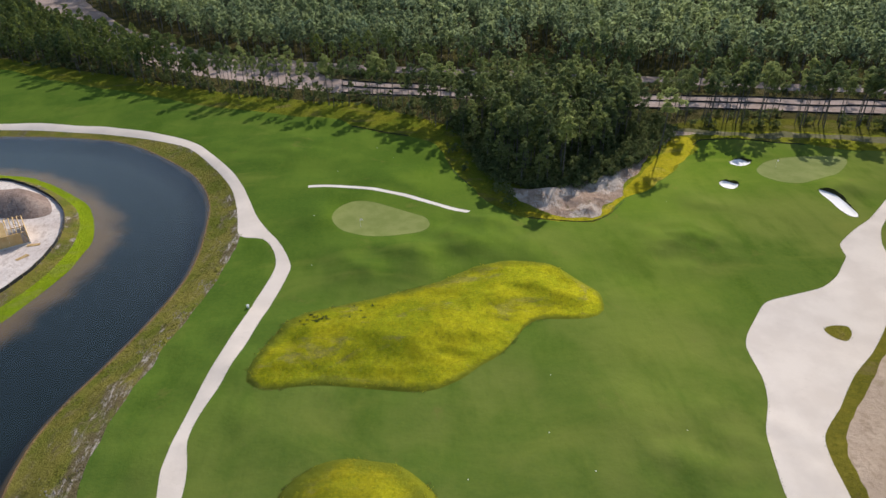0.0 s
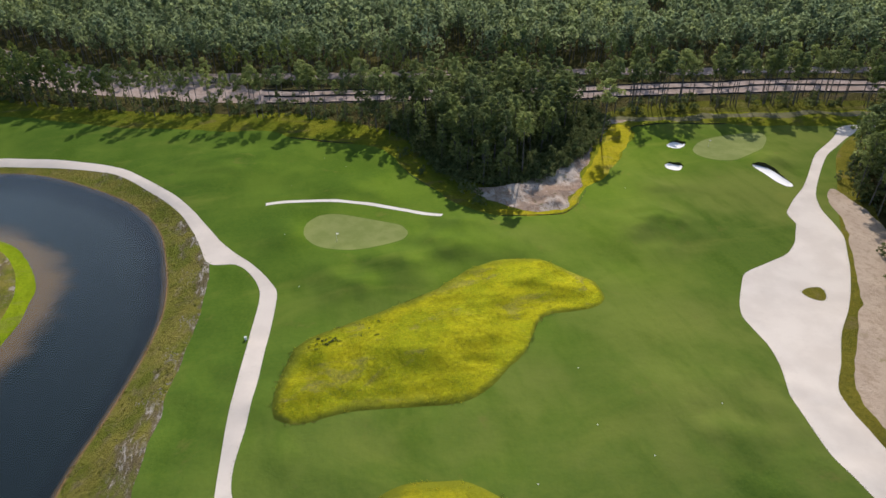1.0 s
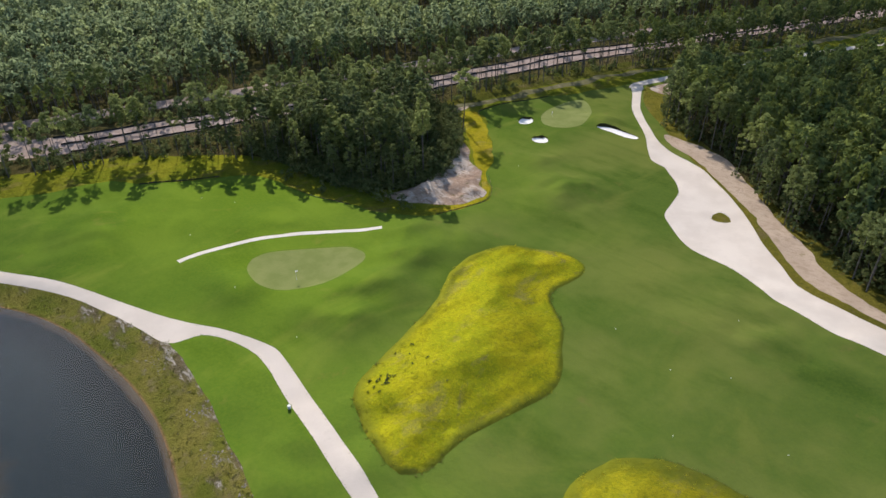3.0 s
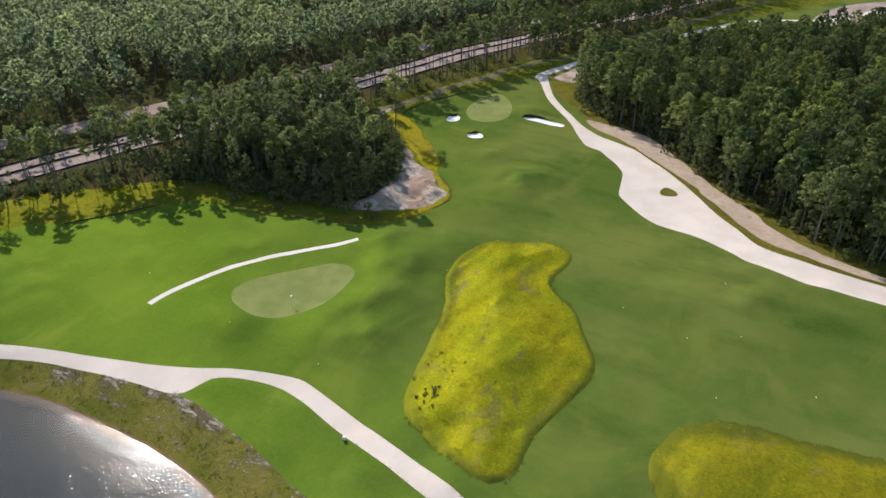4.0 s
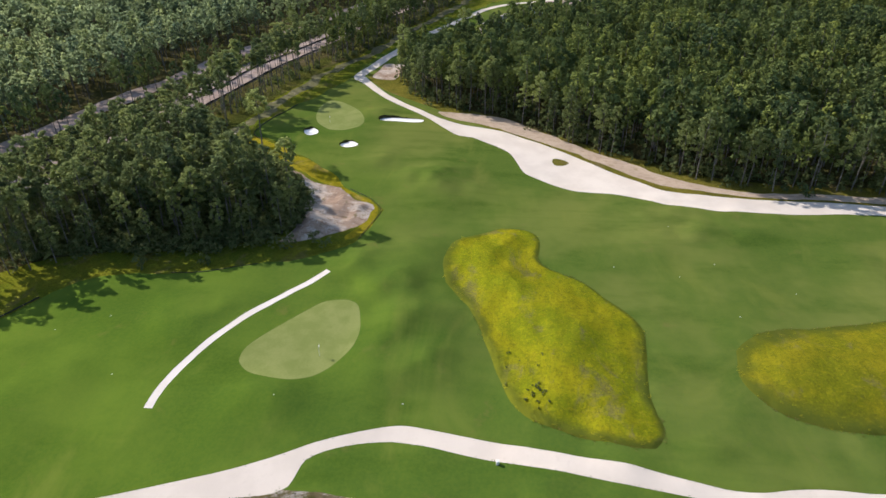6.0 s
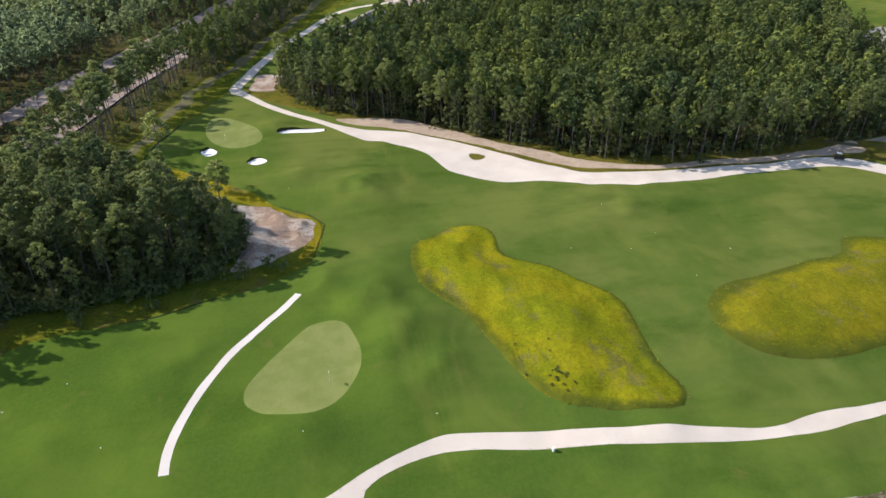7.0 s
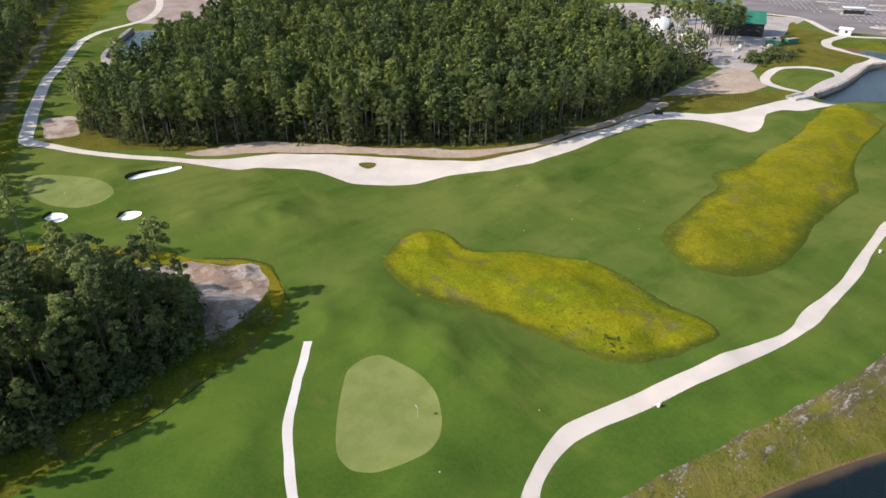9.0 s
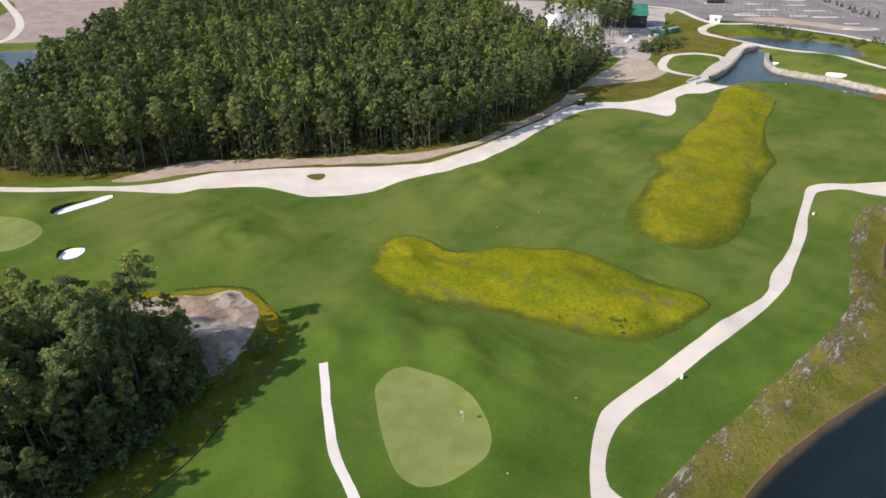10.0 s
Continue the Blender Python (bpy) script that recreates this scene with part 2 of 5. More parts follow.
STUB = sand_material("pale_path_sand", (0.70, 0.635, 0.58), (0.77, 0.71, 0.66), (0.54, 0.47, 0.41))
BARE = dirt_material("bare_earth", (0.44, 0.34, 0.26), (0.52, 0.41, 0.32), (0.33, 0.25, 0.18), (0.2, 0.18, 0.06))
SPIT = spit_material()
TRACK = dirt_material("weedy_earth_track", (0.36, 0.30, 0.24), (0.52, 0.44, 0.37), (0.24, 0.19, 0.13), (0.105, 0.11, 0.035), 0.42, 0.9, 0.32)
YARD = dirt_material("yard_gravel", (0.42, 0.36, 0.33), (0.54, 0.48, 0.44), (0.32, 0.27, 0.24), (0.36, 0.31, 0.22))
CLEARED = dirt_material("rutted_cleared_earth", (0.33, 0.26, 0.22), (0.43, 0.35, 0.31), (0.20, 0.15, 0.12), (0.15, 0.135, 0.06), 0.42, 0.9, 0.5)
ROAD = dirt_material("graded_earth_road", (0.34, 0.26, 0.22), (0.44, 0.35, 0.31), (0.24, 0.175, 0.145), (0.2, 0.19, 0.09))
LOT = dirt_material("building_plot_sand", (0.62, 0.54, 0.50), (0.72, 0.65, 0.60), (0.42, 0.33, 0.28), (0.48, 0.40, 0.34))
SOIL = dirt_material("heaped_brown_soil", (0.26, 0.19, 0.16), (0.34, 0.26, 0.22), (0.17, 0.12, 0.10), (0.40, 0.33, 0.29), 0.46, 1.0)
CLOD = sand_material("pale_dry_soil", (0.22, 0.19, 0.16), (0.31, 0.275, 0.24), (0.17, 0.14, 0.11))
BED = bed_material()
WATER = water_material()
ASPHALT = asphalt_material()
BARK = plain_material("pine_bark", (0.085, 0.075, 0.066), (0.19, 0.175, 0.16), 2.0, 0.95, 0.0, 0.5)
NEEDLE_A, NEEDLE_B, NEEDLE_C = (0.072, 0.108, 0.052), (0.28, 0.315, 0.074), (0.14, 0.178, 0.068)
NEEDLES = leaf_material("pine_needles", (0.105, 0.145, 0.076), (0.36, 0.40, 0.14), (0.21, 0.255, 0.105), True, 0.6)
# Paler, bluer than the nearer needles: haze and glare put into the colour.
NEEDLES_HAZED = leaf_material("haze_paled_needles_of_the_north_wood", (0.130, 0.185, 0.118), (0.36, 0.41, 0.168), (0.24, 0.295, 0.158), False, 0.72)
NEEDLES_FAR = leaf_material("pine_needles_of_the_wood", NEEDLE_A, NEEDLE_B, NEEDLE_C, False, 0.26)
SHRUB = leaf_material("shrub_leaves", (0.075, 0.108, 0.046), (0.17, 0.195, 0.068), (0.20, 0.21, 0.095), False, 0.4)
BLADES = leaf_material("yellow_grass_blades", (0.27, 0.31, 0.024), (0.49, 0.42, 0.032), (0.20, 0.19, 0.035), False, 0.35)
BLADES_BAND = leaf_material("band_grass_blades", (0.14, 0.18, 0.025), (0.30, 0.28, 0.035), (0.17, 0.16, 0.04), False, 0.35)
BLADES_LIME = leaf_material("fresh_shore_blades", (0.17, 0.25, 0.016), (0.23, 0.30, 0.02), (0.20, 0.24, 0.03), False, 0.35)
BLADES_GREEN = leaf_material("green_edge_blades", (0.06, 0.12, 0.014), (0.12, 0.17, 0.02), (0.15, 0.16, 0.04), False, 0.35)
BLADES_DULL = leaf_material("dull_grass_blades", (0.12, 0.13, 0.02), (0.19, 0.18, 0.03), (0.26, 0.22, 0.12), False, 0.3)
BLACK = plain_material("black_fence_cloth", (0.012, 0.012, 0.012), (0.03, 0.03, 0.028), 2, 0.8)
WHITE = plain_material("white_paint", (0.74, 0.74, 0.73), (0.82, 0.82, 0.81), 1.5, 0.5)
DARK = plain_material("dark_plastic", (0.02, 0.022, 0.02), (0.04, 0.04, 0.04), 3, 0.6)
TIMBER = plain_material("new_pine_timber", (0.52, 0.33, 0.13), (0.62, 0.43, 0.2), 0.8, 0.8)
STONE = plain_material("retaining_wall_stone", (0.24, 0.21, 0.18), (0.46, 0.41, 0.36), 0.6, 0.95, 0.0, 0.6)
CONCRETE = plain_material("pale_concrete", (0.52, 0.49, 0.45), (0.62, 0.58, 0.54), 0.5, 0.9)
GREEN_SHEET = plain_material("green_metal_sheet", (0.03, 0.16, 0.11), (0.05, 0.22, 0.15), 0.4, 0.45)


from mathutils.bvhtree import BVHTree
from mathutils.geometry import delaunay_2d_cdt


# ---- plan: smooth outlines on the ground, metres ----
def spline(pts, closed=True, step=1.4):
    """A smooth line through the plan's control points."""
    p = np.array(pts, float)
    n = len(p)
    out = []
    for i in range(n if closed else n - 1):
        if closed:
            a, b, c, d = p[(i - 1) % n], p[i], p[(i + 1) % n], p[(i + 2) % n]
        else:
            a, b, c, d = p[max(i - 1, 0)], p[i], p[i + 1], p[min(i + 2, n - 1)]
        L = np.linalg.norm(c - b)
        m1 = (c - a) * min(1.0, 1.6 * L / (np.linalg.norm(c - a) + 1e-9)) * 0.5
        m2 = (d - b) * min(1.0, 1.6 * L / (np.linalg.norm(d - b) + 1e-9)) * 0.5
        for u in np.arange(0, 1, 1.0 / max(2, int(L / step))):
            out.append((2 * u**3 - 3 * u**2 + 1) * b + (u**3 - 2 * u**2 + u) * m1 + (3 * u**2 - 2 * u**3) * c + (u**3 - u**2) * m2)
    if not closed:
        out.append(p[-1])
    return np.array(out)


def ribbon(pts, width, step=2.0):
    """The outline of a band of this width along a smooth centre line."""
    c = spline(pts, False, step)
    d = np.gradient(c, axis=0)
    d /= np.linalg.norm(d, axis=1)[:, None]
    s = np.stack([-d[:, 1], d[:, 0]], 1) * width / 2
    return np.concatenate([c + s, (c - s)[::-1]])


def inside(P, poly):
    hit = np.zeros(len(P), bool)
    lo, hi = poly.min(0), poly.max(0)
    k = np.nonzero((P > lo).all(1) & (P < hi).all(1))[0]
    x, y = P[k, 0], P[k, 1]
    odd = np.zeros(len(k), bool)
    for (x1, y1), (x2, y2) in zip(poly, np.roll(poly, -1, 0)):
        if y1 != y2:
            odd ^= ((y1 > y) != (y2 > y)) & (x < (x2 - x1) * (y - y1) / (y2 - y1) + x1)
    hit[k] = odd
    return hit


def away(P, line, reach, closed=True):
    """Distance to a line, up to reach."""
    best = np.full(len(P), float(reach))
    k = np.nonzero((P > line.min(0) - reach).all(1) & (P < line.max(0) + reach).all(1))[0]
    Q = P[k]
    b = best[k]
    ends = np.roll(line, -1, 0) if closed else line[1:]
    for a, c in zip(line, ends):
        v = c - a
        u = np.clip(((Q - a) @ v) / (v @ v + 1e-9), 0, 1)
        b = np.minimum(b, np.hypot(*(Q - a - u[:, None] * v).T))
    best[k] = b
    return best


LATTICE = np.random.RandomState(5).rand(128, 128)


def rumple(P, size, octaves=3, shift=0.0):
    """Smooth noise from -0.5 to 0.5 with features of this size."""
    total, amp, norm = 0.0, 1.0, 0.0
    for o in range(octaves):
        q = P / size * 2**o + shift + 17.3 * o
        i = np.floor(q).astype(int)
        f = q - i
        f = f * f * (3 - 2 * f)
        g = lambda a, b: LATTICE[(i[:, 0] + a) % 128, (i[:, 1] + b) % 128]
        v = (g(0, 0) * (1 - f[:, 0]) + g(1, 0) * f[:, 0]) * (1 - f[:, 1]) + (g(0, 1) * (1 - f[:, 0]) + g(1, 1) * f[:, 0]) * f[:, 1]
        total, norm, amp = total + amp * (v - 0.5), norm + amp, amp * 0.5
    return total / norm


def roughen(line, amp, size):
    """An outline with the uneven edge that soil and grass have."""
    return line + amp * np.stack([rumple(line, size, 3, 2.2), rumple(line, size, 3, 31.7)], 1)


def ease(x):
    x = np.clip(x, 0, 1)
    return x * x * (3 - 2 * x)


west_path = spline([(-260, 195), (-190, 207), (-134, 206.8), (-115.6, 205.2), (-96, 201), (-82, 195.8), (-67.5, 186.9), (-56.5, 173), (-49.3, 162), (-44.8, 153.5),
                    (-41.6, 145.7), (-38.3, 137.4), (-35, 131.3), (-31.8, 126.5), (-28.9, 120.8), (-27, 115.3), (-27.3, 110.5), (-28.1, 105), (-29.5, 96),
                    (-30.7, 88), (-32.3, 79), (-33.9, 71.5), (-34, 67.4), (-32.8, 63), (-32.2, 59.5), (-31.9, 52.5), (-30.9, 44), (-28.9, 35), (-26.1, 21), (-24.3, 11.5),
                    (-26.5, 6.4), (-31.2, 2.5), (-38, -5), (-55, -18), (-92, -30)]
                   + [(-93, -23), (-62, -10), (-46, 1.5), (-40, 5), (-36, 6.2), (-31.5, 7), (-27.3, 12.5), (-27.5, 17.5), (-29.7, 29), (-31.9, 37), (-33.5, 46.5), (-34.9, 56),
                      (-36.1, 62.5), (-36, 70), (-34.9, 82), (-33.1, 94), (-31.7, 104), (-30.5, 111), (-30.2, 116), (-31.2, 120.5), (-33, 124.5), (-35, 126.8), (-37.4, 127.3),
                      (-39.5, 127.7), (-41, 129.6), (-42.3, 135.2), (-44.3, 142.8), (-47.2, 151.5), (-50.3, 157.8), (-56.8, 168.3), (-67.9, 182.5), (-80.3, 190.4), (-94, 196),
                      (-113.5, 200.5), (-131, 202.3), (-190, 203), (-260, 191)], True, 1.2)
pond = spline([(-270, 185), (-190, 197.5), (-130, 198.2), (-112, 196.7), (-93, 192.3), (-82, 185.8), (-70, 175), (-61, 165), (-55.2, 155), (-51.8, 145.5), (-49.8, 134.5),
               (-48.5, 124.5), (-48.3, 114), (-49.6, 104.5), (-51.8, 95), (-54, 87), (-56.5, 79), (-58, 70), (-57, 60), (-52.5, 50), (-48.7, 43), (-46.3, 33), (-45.5, 26),
               (-48, 15), (-60, 4), (-100, -10), (-160, 0), (-270, 20)])
ISLE = ([(-270, 150), (-160, 174), (-114.3, 168.4), (-104, 166), (-93, 158.4), (-83, 149.2), (-76.6, 138.5), (-73.6, 127.5), (-73.8, 117.8), (-75.5, 109), (-79, 99),
               (-95, 80), (-130, 62), (-270, 50)])
PLOT = ([(-270, 142), (-160, 167), (-110.8, 162.7), (-101.5, 158.7), (-92.5, 151.6), (-85.4, 142.9), (-82.2, 135.7), (-80.2, 127.8), (-80.2, 117.4), (-82.5, 108), (-87, 98.5),
               (-97, 88), (-130, 70), (-270, 58)])
isle, plot = spline(ISLE), spline(PLOT)
verge = spline(0.5 * (np.array(ISLE) + np.array(PLOT)))
bank = spline([(-262, 193), (-190, 204.5), (-131, 204), (-113, 202), (-94, 198), (-80, 192.5), (-67, 185), (-55.5, 170), (-49, 158.5), (-45.5, 152), (-42.8, 143), (-40.8, 135.2),
               (-39.8, 129), (-40.2, 120), (-40.8, 111), (-42.3, 101), (-44, 90.5), (-45.6, 80), (-46.7, 71), (-46.3, 61), (-44, 50), (-41.4, 40.6), (-38.6, 27), (-38, 16),
               (-41.5, 10), (-60, -5), (-100, -20), (-262, 8)])
green_near = spline([(1.4, 134.2), (2.1, 130.5), (0.8, 128), (-2.7, 126.7), (-6.8, 125.8), (-11.2, 126.1), (-15.9, 128.3), (-18.9, 131), (-20.4, 134.2), (-20.1, 138), (-18.9, 141.3),
                     (-16.6, 143.6), (-13.6, 143.9), (-10.4, 142.6), (-6, 140), (-1.8, 137)], True, 0.8)
green_far = spline([(119, 165.5), (117, 160.8), (110, 154), (100, 149.3), (94, 149.6), (90.2, 153.5), (90.6, 158), (95.5, 163), (103.3, 166), (113, 167.2)])
strip = ribbon([(-28.4, 153), (-24, 153.2), (-20, 152.7), (-15.8, 151.6), (-10.5, 149.6), (-4, 146.9), (2.6, 142.7), (7, 139.6), (11.4, 136.4)], 1.4, 1.0)
rough_near = spline([(18.8, 114.5), (26.5, 112.9), (30.6, 109), (34.2, 103), (33.7, 97.6), (30.5, 95.2), (26, 95), (21, 95), (17, 91.2), (13.8, 86.5), (8, 81.5), (2, 78), (-4, 77),
                     (-11.5, 78.2), (-19.5, 78.3), (-25, 78), (-28.3, 79.8), (-28.4, 83), (-26.4, 90.2), (-24.3, 96), (-20.4, 99.5), (-13.6, 102.4), (-5.5, 104.5), (2.9, 108), (10.5, 113)])
rough_south = spline([(1.2, 57), (4, 47.5), (7, 34), (9, 26), (14.3, 20), (12.8, 9.7), (15.6, -6), (16.4, -20), (22, -42), (25.5, -57), (24.3, -66.5), (16, -65.5), (6.5, -57.5),
                      (1.2, -34), (-3, -19.5), (-12.8, 0.6), (-14.3, 14.7), (-16.6, 26.3), (-19.8, 39.5), (-21.3, 50.6), (-18.8, 59), (-15.6, 62.3), (-10.3, 63.5), (-4.3, 62.6)])
waste = spline([(144.5, 162.3), (136.5, 156.5), (122.5, 147), (110.2, 135.2), (104.2, 129.6), (97, 124.2), (91.3, 119.2), (90.2, 116.6), (89.6, 114), (86.6, 110.4), (83.6, 106.9), (78.3, 102.8),
                (71.3, 100.5), (65, 98.4), (61, 94), (57, 88.8), (55.4, 85.5), (54.4, 77.5), (52.6, 72), (49.2, 65.5), (46.5, 54), (47, 41), (49.5, 23), (50.5, 5), (49.2, -6), (42.7, -15), (33.4, -17.2), (27.5, -17.6),
                (26.6, -21), (28.5, -26.5), (33.3, -36.5), (33, -45), (28.6, -49.5), (27.4, -56), (23.5, -69)]
               + [(30, -66), (38, -57), (39.8, -45), (41.3, -32.4), (46, -21.7), (54, -14), (56.4, -3), (55.4, 14), (54.6, 34), (54.4, 49), (57, 63.8), (63, 70.3), (69.5, 77.4),
                  (76, 83), (80.4, 87.4), (86.8, 94.6), (91, 100), (95.4, 106), (98, 112), (100.3, 118.5), (104, 124.8), (113.5, 134.8), (125, 145.4), (134, 151.4), (141, 155.8), (148, 160)])
waste_tuft = spline([(76.2, 90.6), (73.5, 91), (71.6, 90), (72, 88), (73.6, 86.6), (75.6, 88.2)], True, 0.6)
north_path = ribbon([(143.5, 160.5), (148, 162.3), (155, 161.5), (163, 159.8), (178, 157), (200, 151.7), (221, 146.2), (246, 136.5), (279, 124.8), (298, 112.5), (309, 98), (320, 85),
                     (345, 72), (380, 62), (450, 48)], 4.0)
bare_strip = spline([(111.5, 126.5), (110, 115), (106, 105.4), (99.2, 97), (88, 85.8), (74.6, 70.4), (64.2, 59.2), (59.4, 49), (59, 30), (60.2, 10), (62, -8), (67, -22), (60, -22), (57.4, -4),
                     (56.4, 20), (55.8, 45), (58.6, 61), (64.8, 69.2), (72.5, 76.8), (79, 83), (89.2, 95.8), (94.6, 103), (98.4, 108.6), (103, 117), (107, 124.6)])
spit = spline([(24, 144), (27, 139), (30, 135.5), (34.8, 133.4), (40.6, 133.8), (43.6, 137.5), (48.5, 142.8), (52, 149.4), (56, 156), (62, 164), (67.5, 173), (77, 183), (84, 186), (78, 188), (66, 175), (56, 165), (48, 158), (38, 151.5), (30, 149), (22, 149.5)])
band = spline([(78, 184), (83, 180.5), (100, 178.5), (113, 175.8), (128, 169.5), (142, 165.5), (165, 163), (200, 155.5), (246, 141), (278, 130), (330, 108), (400, 85), (400, 130),
               (330, 150), (253, 163), (222, 172), (181, 180), (156, 188), (119, 196), (93, 197)]
              + [(76, 190), (67, 177), (56, 166), (48, 158), (37, 151), (30, 150), (23, 154), (20, 164), (16, 180), (10, 196), (-4, 208), (-17, 219), (-40, 224), (-75, 238),
                 (-110, 257), (-170, 286), (-262, 330)]
              + [(-262, 312), (-168, 270.5), (-111.6, 241), (-75.4, 221.6), (-58.8, 215.5), (-36.5, 206), (-25.4, 203.3), (-21, 197.3), (-8.6, 190.9), (2, 185), (7.2, 176),
                 (9, 165), (12.3, 154), (16.6, 142.5), (24, 134.6), (32.4, 132.8), (39.5, 131.8), (44.5, 135), (50, 142), (58, 147.9), (68, 159), (78, 171), (81.5, 177)], True, 1.6)
wood_edge = spline([(150, 159), (130, 147), (113, 128), (93, 104), (69, 77), (56, 63), (53, 48), (53.5, 20), (55, -4), (52, -18), (44, -30), (41, -45), (44, -52), (56, -34), (68, -14), (72, -20), (66, 8), (64, 33), (68, 53), (78, 68), (96, 93), (115, 119), (121, 130), (136, 141), (156, 146)])
wood_fringe = spline([(69, -28), (72, -44), (77, -61), (81, -73), (92, -85), (121, -90), (150, -103), (183, -116), (212, -123), (190, -102), (155, -82), (125, -62), (92, -45)])
golden = spline([(78, 184), (83, 180.5), (78, 171), (68, 159), (58, 147.9), (50, 142), (44.5, 135), (39.5, 131.8), (33, 132.6), (26, 134.4), (24.5, 136.4), (28, 136.5), (36, 134.4), (43, 137), (50, 145), (56, 153.5), (63, 162), (69, 171), (75, 180)])
roadside_scrub = roughen(spline([(80, 190), (93, 187), (119, 185), (156, 177), (181, 168.5), (222, 159.5), (253, 151.5), (330, 133), (330, 150), (253, 164), (222, 173), (181, 181), (156, 189), (119, 197), (93, 198), (77, 193)]), 2.5, 7)
sand_patch = spline([(148, 157), (146.5, 149), (153, 147.5), (166, 146.5), (168, 155.5), (158, 156.5)])
wood_north = spline([(-420, 415), (-262, 322), (-170, 279), (-110, 250), (-75, 231), (-40, 217), (-17, 212), (-4, 202), (9.6, 190.5), (15, 177), (18.3, 162.5), (21.5, 152), (29.5, 147.5),
                     (37, 149.5), (47.5, 156.6), (56, 164.7), (67, 175.6), (78, 186), (93, 187), (119, 186), (156, 178), (181, 169), (222, 160), (253, 152), (320, 137), (420, 110), (560, 80),
                     (600, 700), (-500, 700)], True, 4.0)
wood_east = spline([(152, 147.2), (133, 142.3), (117, 131.3), (113, 122), (107.5, 108), (93, 92), (73, 68.5), (63.3, 53), (59.5, 33), (61, 8), (65, -12), (69, -30), (92, -47), (125, -64), (155, -84),
                    (190, -104), (212, -120), (238, -128), (330, -92), (385, -20), (286, 37), (242, 75), (227, 93), (210, 107), (174, 134)], True, 3.0)
ROAD_SOUTH = [(-235, 445), (-190, 385), (-140, 318), (-105, 280), (-66, 257), (-28, 240), (18, 231), (78, 217), (110, 212.5), (160, 204.5), (195, 194), (300, 166), (460, 123)]
ROAD_NORTH = [(-215, 440), (-150, 343), (-122, 309), (-95, 290), (-31, 267), (40, 252), (95, 241), (143, 229), (230, 208), (319, 187), (460, 150)]
road_south, road_north = ribbon(ROAD_SOUTH, 15, 4), ribbon(ROAD_NORTH, 9, 4)
corridor = roughen(spline([(-262, 505), (-208, 430), (-184, 392), (-157, 358), (-130, 331), (-103, 304), (-82, 289), (-62, 276), (-40, 266), (-36, 246), (-66, 257), (-105, 280), (-140, 318), (-190, 385), (-235, 445)], True, 4), 3.0, 9)
track = ribbon([(78, 188), (93, 184), (119, 182), (156, 174), (181, 165.5), (222, 156.5), (253, 148.5), (317, 133), (400, 112)], 4.2, 3)
pond_far = spline([(230, 119), (240, 122), (258, 116), (275, 108), (297, 97), (289, 84), (262, 88), (240, 101)])
clearing = spline([(292, 50), (297, 75), (316, 93), (362, 84), (420, 50), (540, 30), (540, -140), (420, -70), (385, -12)], True, 4)
pond_mid = spline([(37, -74), (37, -89), (40, -110), (44, -129), (40, -136), (35, -131), (30, -119), (23, -106), (12, -101), (-2, -101.5), (-20, -97), (-60, -88), (-60, -80), (-15, -88.5),
                   (8, -90), (22, -82), (30, -69)])
pond_lot = spline([(68, -156), (53, -161), (37, -169), (23, -173), (12, -171), (1, -157), (9, -149), (21, -148.5), (34, -146), (57, -150)])
pond_top = spline([(215, -192), (240, -214), (205, -228), (172, -226), (160, -212), (185, -200)])
ditch = ribbon([(68, -14), (62, -23), (52, -37), (44, -52), (37.5, -61), (36, -70)], 2.4)
lot_dirt = spline([(64, -21), (72, -58), (75, -78), (66, -80), (60, -74), (51, -66), (53, -43)])
dry_east = roughen(spline([(110, -186), (92, -170), (82, -172), (78, -152), (60, -141), (48, -138), (50, -112), (58, -107), (65, -92), (63, -81), (74, -100), (84, -134), (96, -158)]), 2.0, 8)
dry_ditch = roughen(spline([(66, -24), (57, -42), (50, -54), (42, -65), (38.5, -63), (41, -46), (46, -33), (54, -23)]), 1.2, 6)
lot_soil = roughen(spline([(70, -196), (40, -198), (22, -200), (20, -210), (45, -212), (66, -206)]), 2.0, 8)
yard = spline([(74, -74), (92, -83), (125, -88), (155, -103), (188, -120), (205, -150), (182, -172), (150, -172), (112, -198), (104, -174), (90, -142), (81, -112), (67, -82)])
lot_path = ribbon([(150, -166), (130, -194), (112, -198), (86, -180), (77, -175), (60, -184), (40, -187), (18, -187), (-20, -176), (-110, -186)], 3.4)
lot_bank = spline([(76, -154), (66, -164), (52, -170), (36, -178), (20, -182), (6, -179), (-6, -160), (6, -146), (34, -143), (60, -147)])
parking = spline([(150, -172), (141, -192), (112, -200), (86, -182), (73, -188), (44, -189), (18, -189), (-20, -178), (-120, -190), (-220, -420), (280, -420), (235, -232), (165, -226)], True, 4)
loop_path = ribbon([(37.8, -61), (38.5, -72), (40, -82), (42, -103), (46.5, -125), (47, -140), (58, -142.5), (69, -144.5), (76, -157), (77, -174)], 4.2)
loop_west = ribbon([(39.5, -70), (46, -67.5), (53, -70), (58.5, -77), (62, -92), (57, -104), (47, -107), (41.5, -100)], 3.6)
shore_path = ribbon([(46, -140), (38, -141), (27, -138), (13, -144), (5, -141), (-12, -131), (-60, -115)], 3.6)
